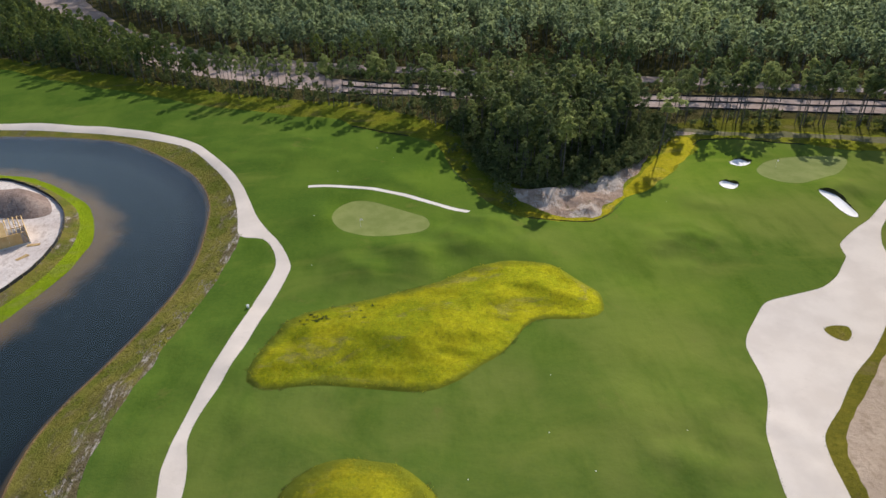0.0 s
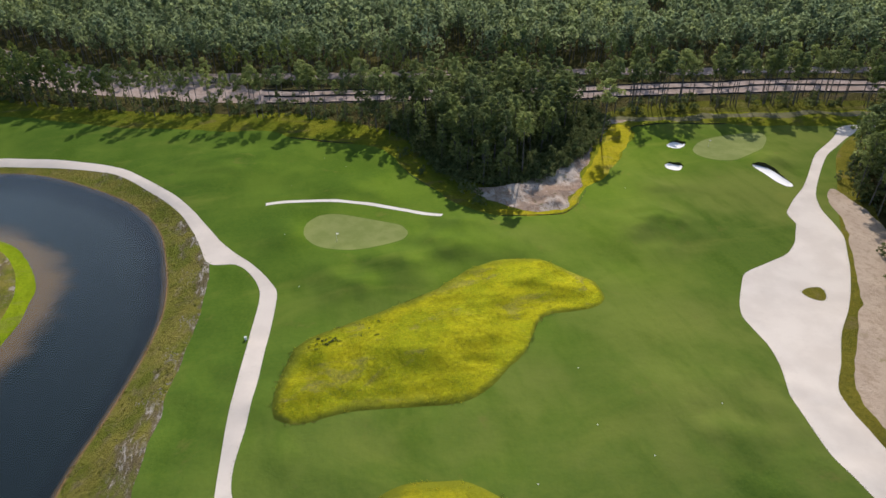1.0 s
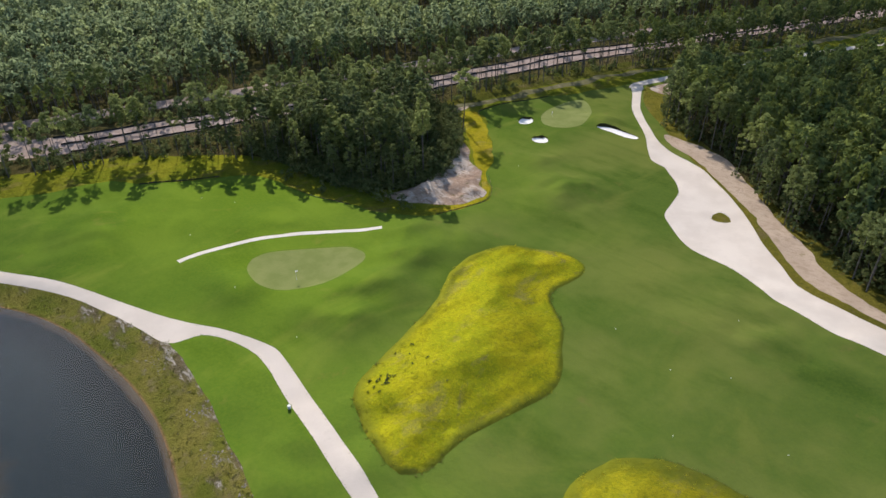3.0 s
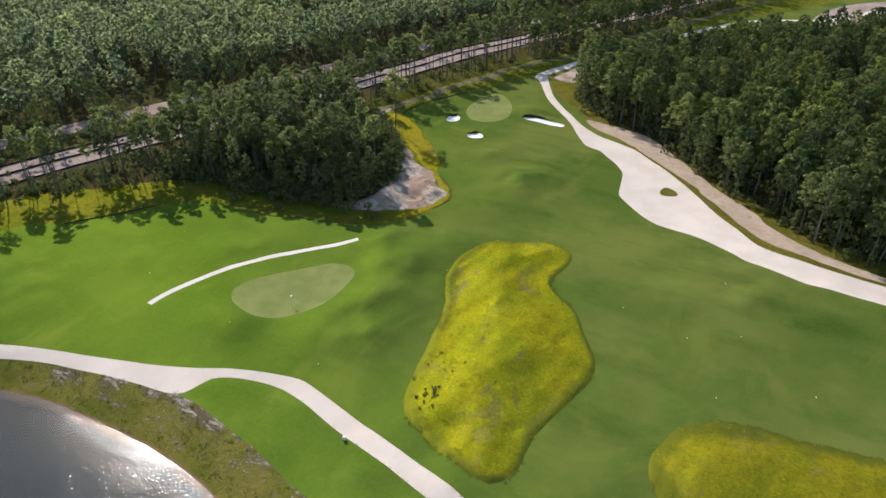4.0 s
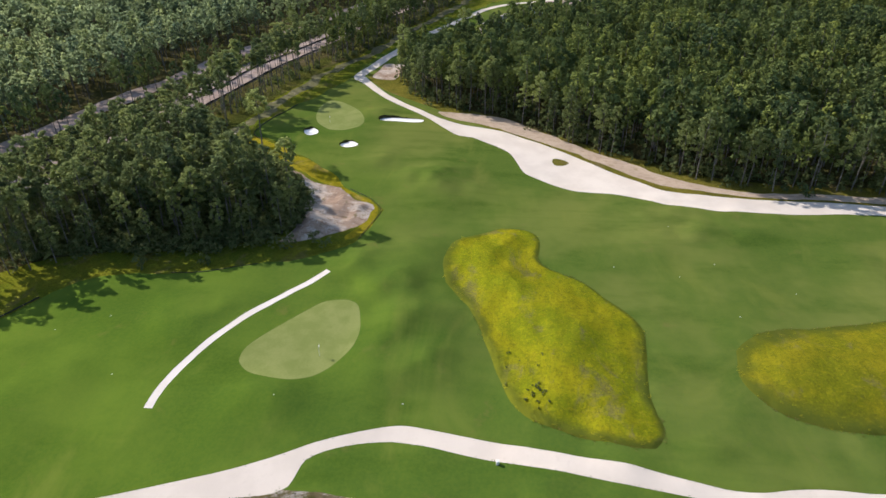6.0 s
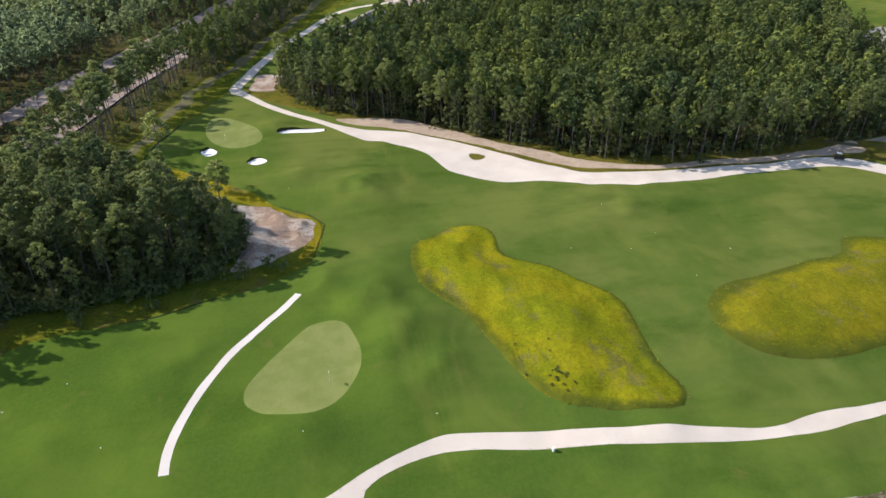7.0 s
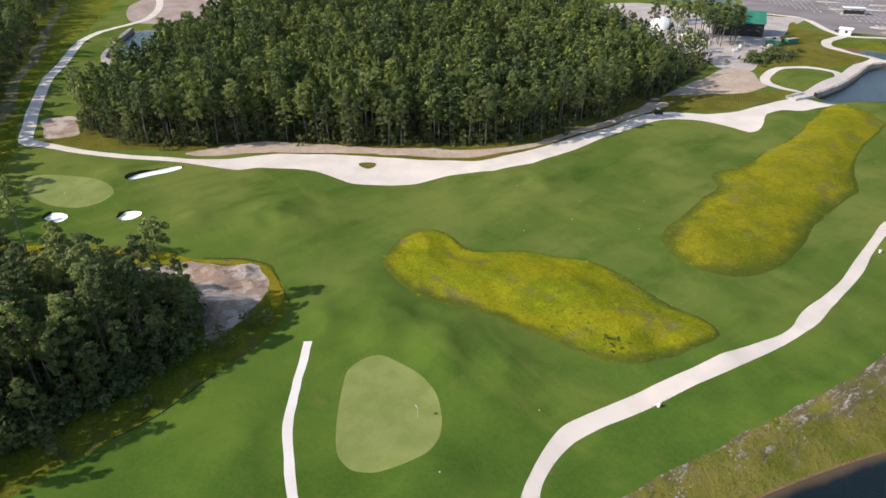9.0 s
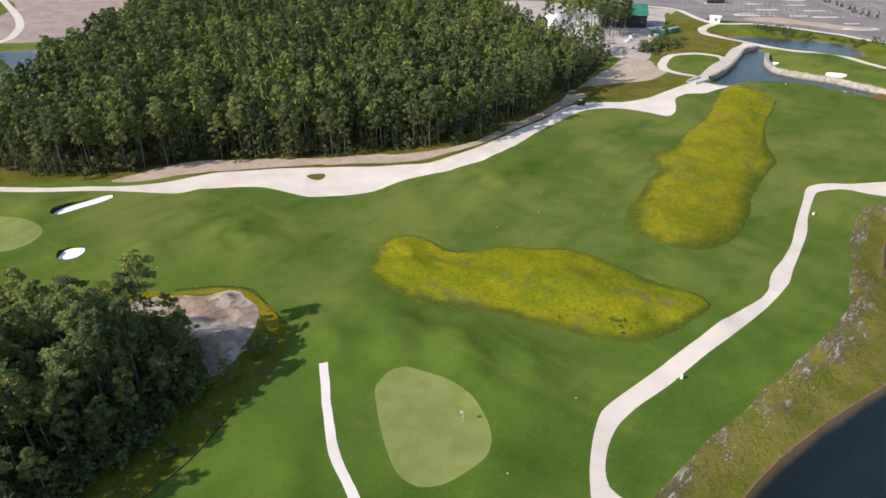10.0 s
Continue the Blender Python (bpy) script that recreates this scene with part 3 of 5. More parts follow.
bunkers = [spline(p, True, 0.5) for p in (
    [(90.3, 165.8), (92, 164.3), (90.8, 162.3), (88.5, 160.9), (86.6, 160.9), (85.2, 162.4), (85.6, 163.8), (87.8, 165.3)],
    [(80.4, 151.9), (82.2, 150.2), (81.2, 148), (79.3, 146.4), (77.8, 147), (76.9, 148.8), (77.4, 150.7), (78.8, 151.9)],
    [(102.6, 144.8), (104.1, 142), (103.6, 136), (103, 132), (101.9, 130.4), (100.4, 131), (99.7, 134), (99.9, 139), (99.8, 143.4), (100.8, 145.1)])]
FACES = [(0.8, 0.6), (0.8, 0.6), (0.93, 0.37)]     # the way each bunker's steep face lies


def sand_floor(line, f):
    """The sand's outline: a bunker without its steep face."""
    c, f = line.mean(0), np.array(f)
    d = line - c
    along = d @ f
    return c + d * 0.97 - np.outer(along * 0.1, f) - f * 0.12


sands = [sand_floor(line, f) for line, f in zip(bunkers, FACES)]
far_bunkers = [spline(p, True, 1.0) for p in ([(25, -116), (29, -116), (29, -112), (25, -112.5)], [(-2, -110), (4, -109), (4, -105.5), (-2, -106)])]
HUMPS = [(-35, 76, 26, 1.1), (-2, 117, 7, 0.7), (8, 124, 6, 0.6), (-14, 120, 6, 0.55), (-24, 137, 6, 0.5), (14, 132, 6, 0.5), (-6, 158, 9, 0.5), (20, 122, 9, 0.6), (-12, 111, 5, 0.5),
         (60, 122, 8, 0.8), (50, 118, 9, 0.4), (70, 138, 8, 0.5), (96, 172, 7, 0.5), (107, 146, 6, 0.5), (-40, 180, 14, 0.6), (40, 60, 14, 0.6), (30, 30, 16, 0.5)]
LEVEL = -1.3
spit, golden, bare_strip = roughen(spit, 3.2, 5), roughen(golden, 2.5, 6), roughen(bare_strip, 2.0, 6)
band, bank, isle = roughen(band, 3.0, 8), roughen(bank, 1.6, 7), roughen(isle, 1.0, 6)
rough_near, rough_south = roughen(rough_near, 1.3, 6), roughen(rough_south, 1.6, 7)
road_south, road_north, track = roughen(road_south, 3.0, 12), roughen(road_north, 4.0, 12), roughen(roughen(track, 5.0, 9), 2.5, 3)
WATERS = [pond, pond_far, pond_mid, pond_lot, pond_top]


def height(P):
    """Ground height at places P (n x 2)."""
    P = np.asarray(P, float)
    z = 0.9 * rumple(P, 45, 2) + 0.9 * rumple(P, 15, 2, 3.1)
    for x, y, r, h in HUMPS:
        z += (2.1 * h if r < 15 else h) * np.exp(-((P[:, 0] - x) ** 2 + (P[:, 1] - y) ** 2) / (r * r)) * (1 + 1.2 * rumple(P, 6, 2, 9.0))
    for line, top, flank, wave in ((rough_near, 2.2, 13.0, 0.9), (rough_south, 1.9, 8.0, 0.2)):
        k = inside(P, line)
        d = away(P[k], line, flank)
        z[k] -= 0.7 * ease(d / 4) * rumple(P[k], 15, 2, 3.1)
        z[k] += top * ease(d / flank) * (0.85 + wave * rumple(P[k], 17, 3, 5.5)) + 0.32 * ease(d / 0.7) + (0.35 + 0.6 * wave) * ease(d / 4) * rumple(P[k], 6, 3, 2.0) - 1.1 * ease(d / 3) * np.abs(rumple(P[k] * (0.5, 1.0), 3.2, 3, 6.6))
    k = inside(P, spit)
    z[k] += (0.9 + 3.0 * rumple(P[k], 8, 3, 1.7) - 1.4 * np.abs(rumple(P[k], 5, 3, 8.2))) * ease(away(P[k], spit, 3) / 3)
    for line, f in zip(bunkers, FACES):
        c = line.mean(0)
        f = np.array(f)
        s = np.abs((line - c) @ f).max()
        k = inside(P, line)
        z[k] -= (0.42 + 0.34 * np.clip(((P[k] - c) @ f) / s, -1, 1)) * ease(away(P[k], line, 0.75) / 0.75)
        o = ~k & (np.hypot(*(P - c).T) < 14)
        z[o] += 0.2 * np.exp(-(away(P[o], line, 6) / 2.0) ** 2) * ease((((P[o] - c) @ f) / s + 0.3) / 0.8)
    isl, ponds = inside(P, isle), np.zeros(len(P), bool)
    far = np.full(len(P), 30.0)
    for line in WATERS:
        ponds |= inside(P, line)
        far = np.minimum(far, away(P, line, 30))
    wet = ponds & ~isl
    d_isle = away(P, isle, 30)
    d = np.minimum(far, d_isle)
    soft = ease(np.minimum(d / 7.5, 1))
    z = np.where(wet, LEVEL - np.minimum(np.minimum(0.6 * far, 0.11 * d_isle + 0.02 * d_isle * (d_isle > 9)), 3.0), np.where(d < 7.5, LEVEL + (z - LEVEL) * soft, z))
    pile = isl & inside(P, PILE)
    z[pile] += 3.0 * ease(away(P[pile], PILE, 4.5) / 4.5) * (1 + 0.5 * rumple(P[pile], 4, 3))
    return z


PILE = spline([(-112, 150), (-103, 154.5), (-96, 153.5), (-91, 148), (-88, 141.5), (-93, 139.5), (-101, 141), (-112, 143)])


# ---- helpers for meshes ----
def mesh_np(name, V, F, mats, slot=None, smooth=False, tint=None):
    """A mesh from arrays of vertices and triangles."""
    me = bpy.data.meshes.new(name)
    V, F = np.asarray(V, np.float32), np.asarray(F, np.int32)
    me.vertices.add(len(V))
    me.vertices.foreach_set("co", V.ravel())
    me.loops.add(F.size)
    me.loops.foreach_set("vertex_index", F.ravel())
    me.polygons.add(len(F))
    me.polygons.foreach_set("loop_start", np.arange(0, F.size, 3, dtype=np.int32))
    for m in mats:
        me.materials.append(m)
    if slot is not None:
        me.polygons.foreach_set("material_index", np.asarray(slot, np.int32))
    me.polygons.foreach_set("use_smooth", np.full(len(F), smooth))
    if tint is not None:
        me.attributes.new("tint", "FLOAT", "POINT").data.foreach_set("value", np.asarray(tint, np.float32))
    me.update(calc_edges=True)
    me.validate()
    return me


def part(name, bm, material, parent=None, label="", smooth=False):
    """Links a bmesh as one mesh object under a thing or a part."""
    me = bpy.data.meshes.new(name)
    bmesh.ops.recalc_face_normals(bm, faces=bm.faces)
    bm.to_mesh(me)
    bm.free()
    me.materials.append(material)
    if smooth:
        me.polygons.foreach_set("use_smooth", np.ones(len(me.polygons), bool))
    ob = new(name, me)
    ob.parent = parent
    return tagged(ob, label)


def box(bm, size, at=(0, 0, 0), turn=0.0, bevel=0.0, m=None):
    made = bmesh.ops.create_cube(bm, size=1.0, matrix=(m or Matrix()) @ Matrix.Translation(at) @ Matrix.Rotation(turn, 4, "Z") @ Matrix.Diagonal((*size, 1)))
    if bevel:
        edges = list({e for v in made["verts"] for e in v.link_edges})
        bmesh.ops.bevel(bm, geom=edges, offset=bevel, segments=2, affect="EDGES", profile=0.6)
    return bm


def rod(bm, a, b, r1, r2=None, sides=8):
    a, b = Vector(a), Vector(b)
    m = Matrix.Translation((a + b) / 2) @ (b - a).to_track_quat("Z", "Y").to_matrix().to_4x4()
    bmesh.ops.create_cone(bm, cap_ends=True, segments=sides, radius1=r1, radius2=r1 if r2 is None else r2, depth=(b - a).length, matrix=m)
    return bm


def thing(name, at, turn=0.0, label="", category="", group=""):
    ob = new(name)
    ob.matrix_basis = pose(at[0], at[1], at[2], 0, 0, turn)
    return tagged(ob, label, category, group)


SURFACE = []


def ground_z(P):
    """Height of the built ground at places P."""
    down, cast = Vector((0, 0, -1)), SURFACE[0].ray_cast
    return np.array([(cast(Vector((x, y, 50.0)), down)[0] or Vector((0, 0, 0))).z for x, y in np.asarray(P, float).tolist()])


def z_at(x, y):
    return float(ground_z([(x, y)])[0])


# ---- the ground: one sheet, cut along the plan's outlines ----
ZONES = [  # the first that holds a place wins: name, outlines, material, label, category
    ("bunker_sand", sands + far_bunkers, BUNKER, "white bunker sand below a dark grass lip", "bunker"),
    ("bunker_lip", bunkers, LIP_SHADED, "dark steep turf face of the bunkers", "bunker lip"),
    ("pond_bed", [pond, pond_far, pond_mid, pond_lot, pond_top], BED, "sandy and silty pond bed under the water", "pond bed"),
    ("cart_path_stub", [roughen(strip, 0.3, 2.5)], STUB, "narrow white strip of path beside the green", "cart path"),
    ("waste_tuft_ground", [waste_tuft], VERGE, "small grass island in the waste sand", "grass"),
    ("cart_path_west", [west_path], PATH, "pale winding shell cart path past the pond", "cart path"),
    ("waste_sand", [waste], SAND, "wide pale waste bunker running into a cart path", "waste bunker"),
    ("cart_path_north", [north_path], PATH, "pale cart path curving past the woods", "cart path"),
    ("cart_path_loop", [loop_path, loop_west, shore_path], PATH, "pale cart path loop by the far ponds", "cart path"),
    ("putting_green_near", [green_near], GREEN, "closely mown pale putting green with a flag", "putting green"),
    ("putting_green_far", [green_far], GREEN, "closely mown pale putting green beside bunkers", "putting green"),
    ("rough_mound_near", [rough_near], ROUGH, "mound of tall yellow-green rough grass", "rough grass"),
    ("rough_mound_south", [rough_south], ROUGH_SOUTH, "long mound of tall yellow-green rough grass", "rough grass"),
    ("soil_heap", [PILE], SOIL, "heap of brown soil on the building plot", "soil heap"),
    ("building_plot", [plot], LOT, "bare pale sandy building plot with heaped soil", "building plot"),
    ("island_verge", [verge], BANK, "thin grey-olive verge round the building plot", "verge"),
    ("island_shore", [isle], LIME, "bright green grass along the shore", "shore grass"),
    ("dry_grass", [dry_east, dry_ditch], VERGE, "dry olive grass beside the path loop", "dry grass"),
    ("pond_bank", [bank], SHORE, "weedy olive bank with pale bare streaks", "pond bank"),
    ("sand_spit", [spit, sand_patch], SPIT, "bare pale sand churned below the pines", "bare sand"),
    ("earth_track", [track, ditch], TRACK, "pale earth track along the wood's edge", "earth track"),
    ("bare_strip", [bare_strip, lot_dirt], BARE, "strip of bare tan earth below the pines", "bare earth"),
    ("wood_edge_grass", [wood_edge], VERGE, "thin olive grass between sand and wood", "rough grass"),
    ("earth_road_south", [road_south], ROAD, "graded reddish earth road through the woods", "earth road"),
    ("earth_road_north", [road_north], ROAD, "second graded earth road behind the pines", "earth road"),
    ("graded_corridor", [corridor], CLEARED, "wide graded strip of bare earth between the woods", "bare earth"),
    ("builders_yard", [yard], YARD, "pale sandy yard with building materials", "yard"),
    ("kerb_path", [lot_path], PATH, "pale footpath along the parking lot", "path"),
    ("reed_bank", [lot_bank], BAND, "olive grass bank round the far pond", "pond bank"),
    ("lot_soil", [lot_soil], BARE, "strip of bare brown soil in the parking lot", "bare earth"),
    ("parking_lot", [parking], ASPHALT, "large grey parking lot with kerbed islands", "parking lot"),
    ("clearing", [clearing], ROAD, "cleared reddish earth beyond the wood", "cleared earth"),
    ("golden_band", [golden], GOLD, "dry golden grass below the sand spit", "rough grass"),
    ("roadside_scrub", [roadside_scrub], SCRUB, "brownish scrub grass below the roadside pines", "scrub grass"),
    ("unmown_band", [band], BAND, "unmown yellow grass along the wood's edge", "rough grass"),
    ("forest_floor", [wood_north, wood_east, wood_fringe], FLOOR, "forest floor of pine litter and scrub", "forest floor"),
]


EDGES = {"rough_mound_near": (rough_near, 9.0), "rough_mound_south": (rough_south, 8.0), "pond_bank": (pond, 12.0)}   # surfaces that change with the distance from a line


def build_ground():
    rng = np.random.RandomState(3)
    pts, edges = [], []
    count = 0
    outlines = [o for z in ZONES for o in z[1]] + [isle] + bunkers
    for o in outlines:
        pts.append(o)
        edges += [(count + i, count + (i + 1) % len(o)) for i in range(len(o))]
        count += len(o)

    def grid(x0, x1, y0, y1, s):
        g = np.stack(np.meshgrid(np.arange(x0, x1, s), np.arange(y0, y1, s)), -1).reshape(-1, 2)
        return g + rng.uniform(-0.2, 0.2, g.shape) * s
    near = grid(-140, 160, -60, 215, 2.4)
    mid = grid(-420, 560, -420, 660, 9)
    mid = mid[~((mid[:, 0] > -140) & (mid[:, 0] < 160) & (mid[:, 1] > -60) & (mid[:, 1] < 215))]
    out = grid(-4500, 4501, -4500, 4501, 500)
    out = out[~((np.abs(out[:, 0] - 70) < 600) & (np.abs(out[:, 1] - 120) < 650))]
    fine = []
    for line, s in [(rough_near, 0.9), (rough_south, 1.3), (spit, 0.7)] + [(b, 0.35) for b in bunkers]:
        lo, hi = line.min(0), line.max(0)
        g = grid(lo[0], hi[0], lo[1], hi[1], s)
        fine.append(g[inside(g, line)])
    for x, y, r, h in HUMPS:
        fine.append(grid(x - 1.6 * r, x + 1.6 * r, y - 1.6 * r, y + 1.6 * r, 1.5))
    pts += [near, mid, out] + fine
    P = np.concatenate(pts)
    vs, _, fs, _, _, _ = delaunay_2d_cdt([Vector(p) for p in P.tolist()], edges, [], 0, 1e-3, False)
    V2 = np.array([(v.x, v.y) for v in vs])
    F = np.array([f for f in fs], int)
    Z = height(V2)
    out = np.abs(V2 - np.array([70, 120])).max(1) > 560
    Z[out] = 0
    V = np.column_stack([V2, Z])
    SURFACE.append(BVHTree.FromPolygons(V.tolist(), F.tolist()))
    a, b, c = V2[F[:, 0]], V2[F[:, 1]], V2[F[:, 2]]
    turn = np.cross(b - a, c - a)
    F[turn < 0] = F[turn < 0][:, ::-1]
    C = (a + b + c) / 3
    owner = np.full(len(F), -1)
    on_isle = inside(C, isle)
    for i, (name, lines, *_rest) in enumerate(ZONES):
        k = owner < 0
        held = np.zeros(len(F), bool)
        for line in lines:
            held |= inside(C, line)
        if name == "pond_bed":
            held &= ~(on_isle & (C[:, 0] < -60))
        owner[k & held] = i
    for i, (name, mat, label, category) in enumerate([("ground", FAIRWAY, "mown green fairway grass over gently rolling ground", "fairway")] + [(z[0], *z[2:]) for z in ZONES]):
        f = F[owner == i - 1]
        if not len(f):
            continue
        used, g = np.unique(f, return_inverse=True)
        rim = EDGES.get(name)
        tint = None
        if rim:
            W = V2[used]
            side = (W - rim[0].mean(0)) @ np.array((-0.5, 0.85)) / 20
            reach = rim[1] * (0.2 + 1.0 * np.clip(0.45 * side + 0.25 + 1.1 * rumple(W, 22, 2, 9.3), 0, 1)) if name != "pond_bank" else rim[1]
            tint = np.clip(away(W, rim[0], 30) / reach, 0, 1)
        tagged(new(name, mesh_np(name, V[used], g.reshape(-1, 3), [mat], smooth=True, tint=tint)), label, category, kind="structure")


build_ground()


def build_water():
    for line, label in ((pond, "dark still pond reflecting the sky"), (pond_far, "small blue pond behind the wood"), (pond_mid, "narrow pond below a stone wall"),
                        (pond_lot, "blue pond beside the parking lot"), (pond_top, "small pond at the building yard")):
        bm = bmesh.new()
        c = line.mean(0)
        vs = [bm.verts.new((*p, LEVEL)) for p in line]
        bmesh.ops.triangulate(bm, faces=[bm.faces.new(vs)])
        me = bpy.data.meshes.new("pond_water")
        bmesh.ops.recalc_face_normals(bm, faces=bm.faces)
        if sum(f.normal.z for f in bm.faces) < 0:
            bmesh.ops.reverse_faces(bm, faces=bm.faces)
        bm.to_mesh(me)
        bm.free()
        me.materials.append(WATER)
        water = tagged(new("pond_water", me), label, "pond", kind="structure")
        water.visible_shadow = False


build_water()


# ---- trees ----
def foliage(rng, centres, spread, count, size, loose=0.55):
    """Triangular sprays of needles on the outside of clumps; each spray is free of the others."""
    n = len(centres) * count
    d = rng.normal(0, 1, (n, 3)) + (0, 0, 0.3)
    d /= np.linalg.norm(d, axis=1)[:, None]
    c = np.repeat(centres, count, 0) + d * np.repeat(spread, count, 0) * rng.uniform(0.55, 1.12, (n, 1))
    m = d + rng.normal(0, loose, (n, 3))
    m /= np.linalg.norm(m, axis=1)[:, None]
    a = np.cross(m, rng.normal(0, 1, (n, 3)))
    a /= np.linalg.norm(a, axis=1)[:, None] + 1e-6
    b = np.cross(m, a)
    s = size * rng.uniform(0.6, 1.35, (n, 1))
    V = np.stack([c + a * s * 0.85, c - a * s * 0.4 + b * s * 0.5, c - a * s * 0.4 - b * s * 0.5], 1).reshape(-1, 3)
    return V, np.arange(3 * n).reshape(-1, 3)


def stem(points, radii, sides):
    """A tapered, bending stem."""
    V, F = [], []
    for i, (p, r) in enumerate(zip(points, radii)):
        for k in range(sides):
            t = 2 * math.pi * k / sides
            V.append((p[0] + r * math.cos(t), p[1] + r * math.sin(t), p[2]))
            if i:
                a, b = (i - 1) * sides + k, (i - 1) * sides + (k + 1) % sides
                F += [(a, b, b + sides), (a, b + sides, a + sides)]
    return np.array(V), np.array(F)


def pine(seed, tall, low, wide, clumps, tufts, size, sides=6, puff=0.36, thick=1.0, deep=0.72):
    """A pine as arrays: its trunk with limbs, and its crown. low: where the crown begins, as a share of the height."""
    rng = np.random.RandomState(seed)
    lean = rng.normal(0, 0.016, 2) * tall
    bend = rng.normal(0, 0.22, 2)
    hs = np.array([-0.3, 0.25 * tall, 0.6 * tall, 0.97 * tall])
    axis = lambda h: np.column_stack([lean[0] * h / tall + bend[0] * np.sin(3 * h / tall), lean[1] * h / tall + bend[1] * np.sin(3 * h / tall), h])
    TV, TF = stem(axis(hs), np.array([0.17, 0.13, 0.09, 0.03]) * thick * tall / 16, sides)
    u = ((np.arange(clumps) + rng.uniform(0, 1, clumps)) / clumps) ** 0.85
    h = tall * (low + (0.97 - low) * u)
    reach = wide * np.clip(1.2 * np.sqrt(np.clip(1 - u, 0, 1)) * (0.5 + 0.7 * np.minimum(1, u * 2.6)), 0.06, 1.2) * rng.uniform(0.45, 1.15, clumps)
    ang = np.arange(clumps) * 2.4 + rng.uniform(0, 1.6, clumps)
    ax = axis(h)
    C = ax + np.column_stack([np.cos(ang) * reach, np.sin(ang) * reach, rng.normal(0, 0.25, clumps) + 0.22 * reach])
    if sides > 4:
        for k in range(0, clumps, 2):
            a, b = ax[k] - (0, 0, 0.4), C[k]
            LV, LF = stem([a, b], [0.06, 0.02], 3)
            TF = np.concatenate([TF, LF + len(TV)])
            TV = np.concatenate([TV, LV])
    spread = np.column_stack([puff * wide * rng.uniform(0.65, 1.3, clumps) * (1.1 - 0.35 * u)] * 3) * (1, 1, deep)
    CV, CF = foliage(rng, C, spread, tufts, size)
    return TV, TF, CV, CF


def scatter(poly, space, seed, keep=1.0):
    """Uneven places inside an outline, about space apart."""
    rng = np.random.RandomState(seed)
    lo, hi = poly.min(0), poly.max(0)
    g = np.stack(np.meshgrid(np.arange(lo[0], hi[0], space), np.arange(lo[1], hi[1], space)), -1).reshape(-1, 2)
    g = g + rng.uniform(-0.46, 0.46, g.shape) * space
    g = g[rng.uniform(0, 1, len(g)) < keep]
    return g[inside(g, poly)]


def clear_of(P, *lines):
    k = np.ones(len(P), bool)
    for line in lines:
        k &= ~inside(P, line)
    return P[k]


def plant_many(name, spots, kinds, seed, mats, label, category, scale=(0.8, 1.15)):
    """Many plants joined into one mesh of stuff. kinds: lists of (V, F, slot)."""
    rng = np.random.RandomState(seed)
    Vs, Fs, Ss, Ts, base = [], [], [], [], 0
    zs = ground_z(spots)
    which = rng.randint(0, len(kinds), len(spots))
    for i in range(len(kinds)):
        k = np.nonzero(which == i)[0]
        V, F, S = kinds[i]
        n = len(k)
        if not n:
            continue
        a = rng.uniform(0, 2 * math.pi, n)
        s = (scale[0] + (scale[1] - scale[0]) * rng.beta(2.0, 1.6, n)) * (1 + 0.22 * rumple(spots[k], 30, 2, 7.7))
        w = s * rng.uniform(0.85, 1.2, n)
        ca, sa = np.cos(a) * w, np.sin(a) * w
        X = V[None, :, 0] * ca[:, None] - V[None, :, 1] * sa[:, None] + spots[k, 0][:, None]
        Y = V[None, :, 0] * sa[:, None] + V[None, :, 1] * ca[:, None] + spots[k, 1][:, None]
        Z = V[None, :, 2] * s[:, None] + zs[k][:, None]
        Vs.append(np.stack([X, Y, Z], -1).reshape(-1, 3))
        Fs.append((F[None] + (np.arange(n) * len(V))[:, None, None]).reshape(-1, 3) + base)
        Ss.append(np.tile(S, n))
        Ts.append(np.repeat(np.clip(rng.beta(1.6, 2.2, n) + 0.5 * rumple(spots[k], 40, 2), 0, 1), len(V)))
        base += n * len(V)
    me = mesh_np(name, np.concatenate(Vs), np.concatenate(Fs), mats, np.concatenate(Ss), False, np.concatenate(Ts))
    return tagged(new(name, me), label, category, kind="stuff")


def as_kind(TV, TF, CV, CF):
    return np.concatenate([TV, CV]), np.concatenate([TF, CF + len(TV)]), np.concatenate([np.zeros(len(TF), int), np.ones(len(CF), int)])


MID = [as_kind(*pine(20 + i, 14.0 + 1.0 * i, 0.36 + 0.07 * (i % 3), 2.0 + 0.25 * (i % 3), 18, 13, 0.78, 4, 0.35, 1.0, 0.95)) for i in range(6)]
FAR = [as_kind(*pine(40 + i, 13.5 + 1.0 * i, 0.40 + 0.05 * (i % 3), 1.95 + 0.25 * (i % 3), 12, 10, 0.92, 3, 0.42, 1.0, 1.0)) for i in range(6)]
COARSE = [as_kind(*pine(50 + i, 13.5 + 1.0 * i, 0.52, 2.1 + 0.25 * (i % 3), 8, 8, 1.15, 3, 0.5)) for i in range(6)]


def bush(seed, tall, wide, clumps, tufts, size):
    rng = np.random.RandomState(seed)
    a, r = rng.uniform(0, 6.28, clumps), wide * np.sqrt(rng.uniform(0, 1, clumps))
    h = tall * rng.uniform(0.25, 1.0, clumps) * np.sqrt(np.clip(1.1 - (r / wide) ** 2, 0.1, 1))
    C = np.column_stack([r * np.cos(a), r * np.sin(a), h])
    V, F = foliage(rng, C, np.full((clumps, 3), 0.42 * wide), tufts, size)
    V[:, 2] = np.maximum(V[:, 2], 0.0)
    return V, F, np.zeros(len(F), int)


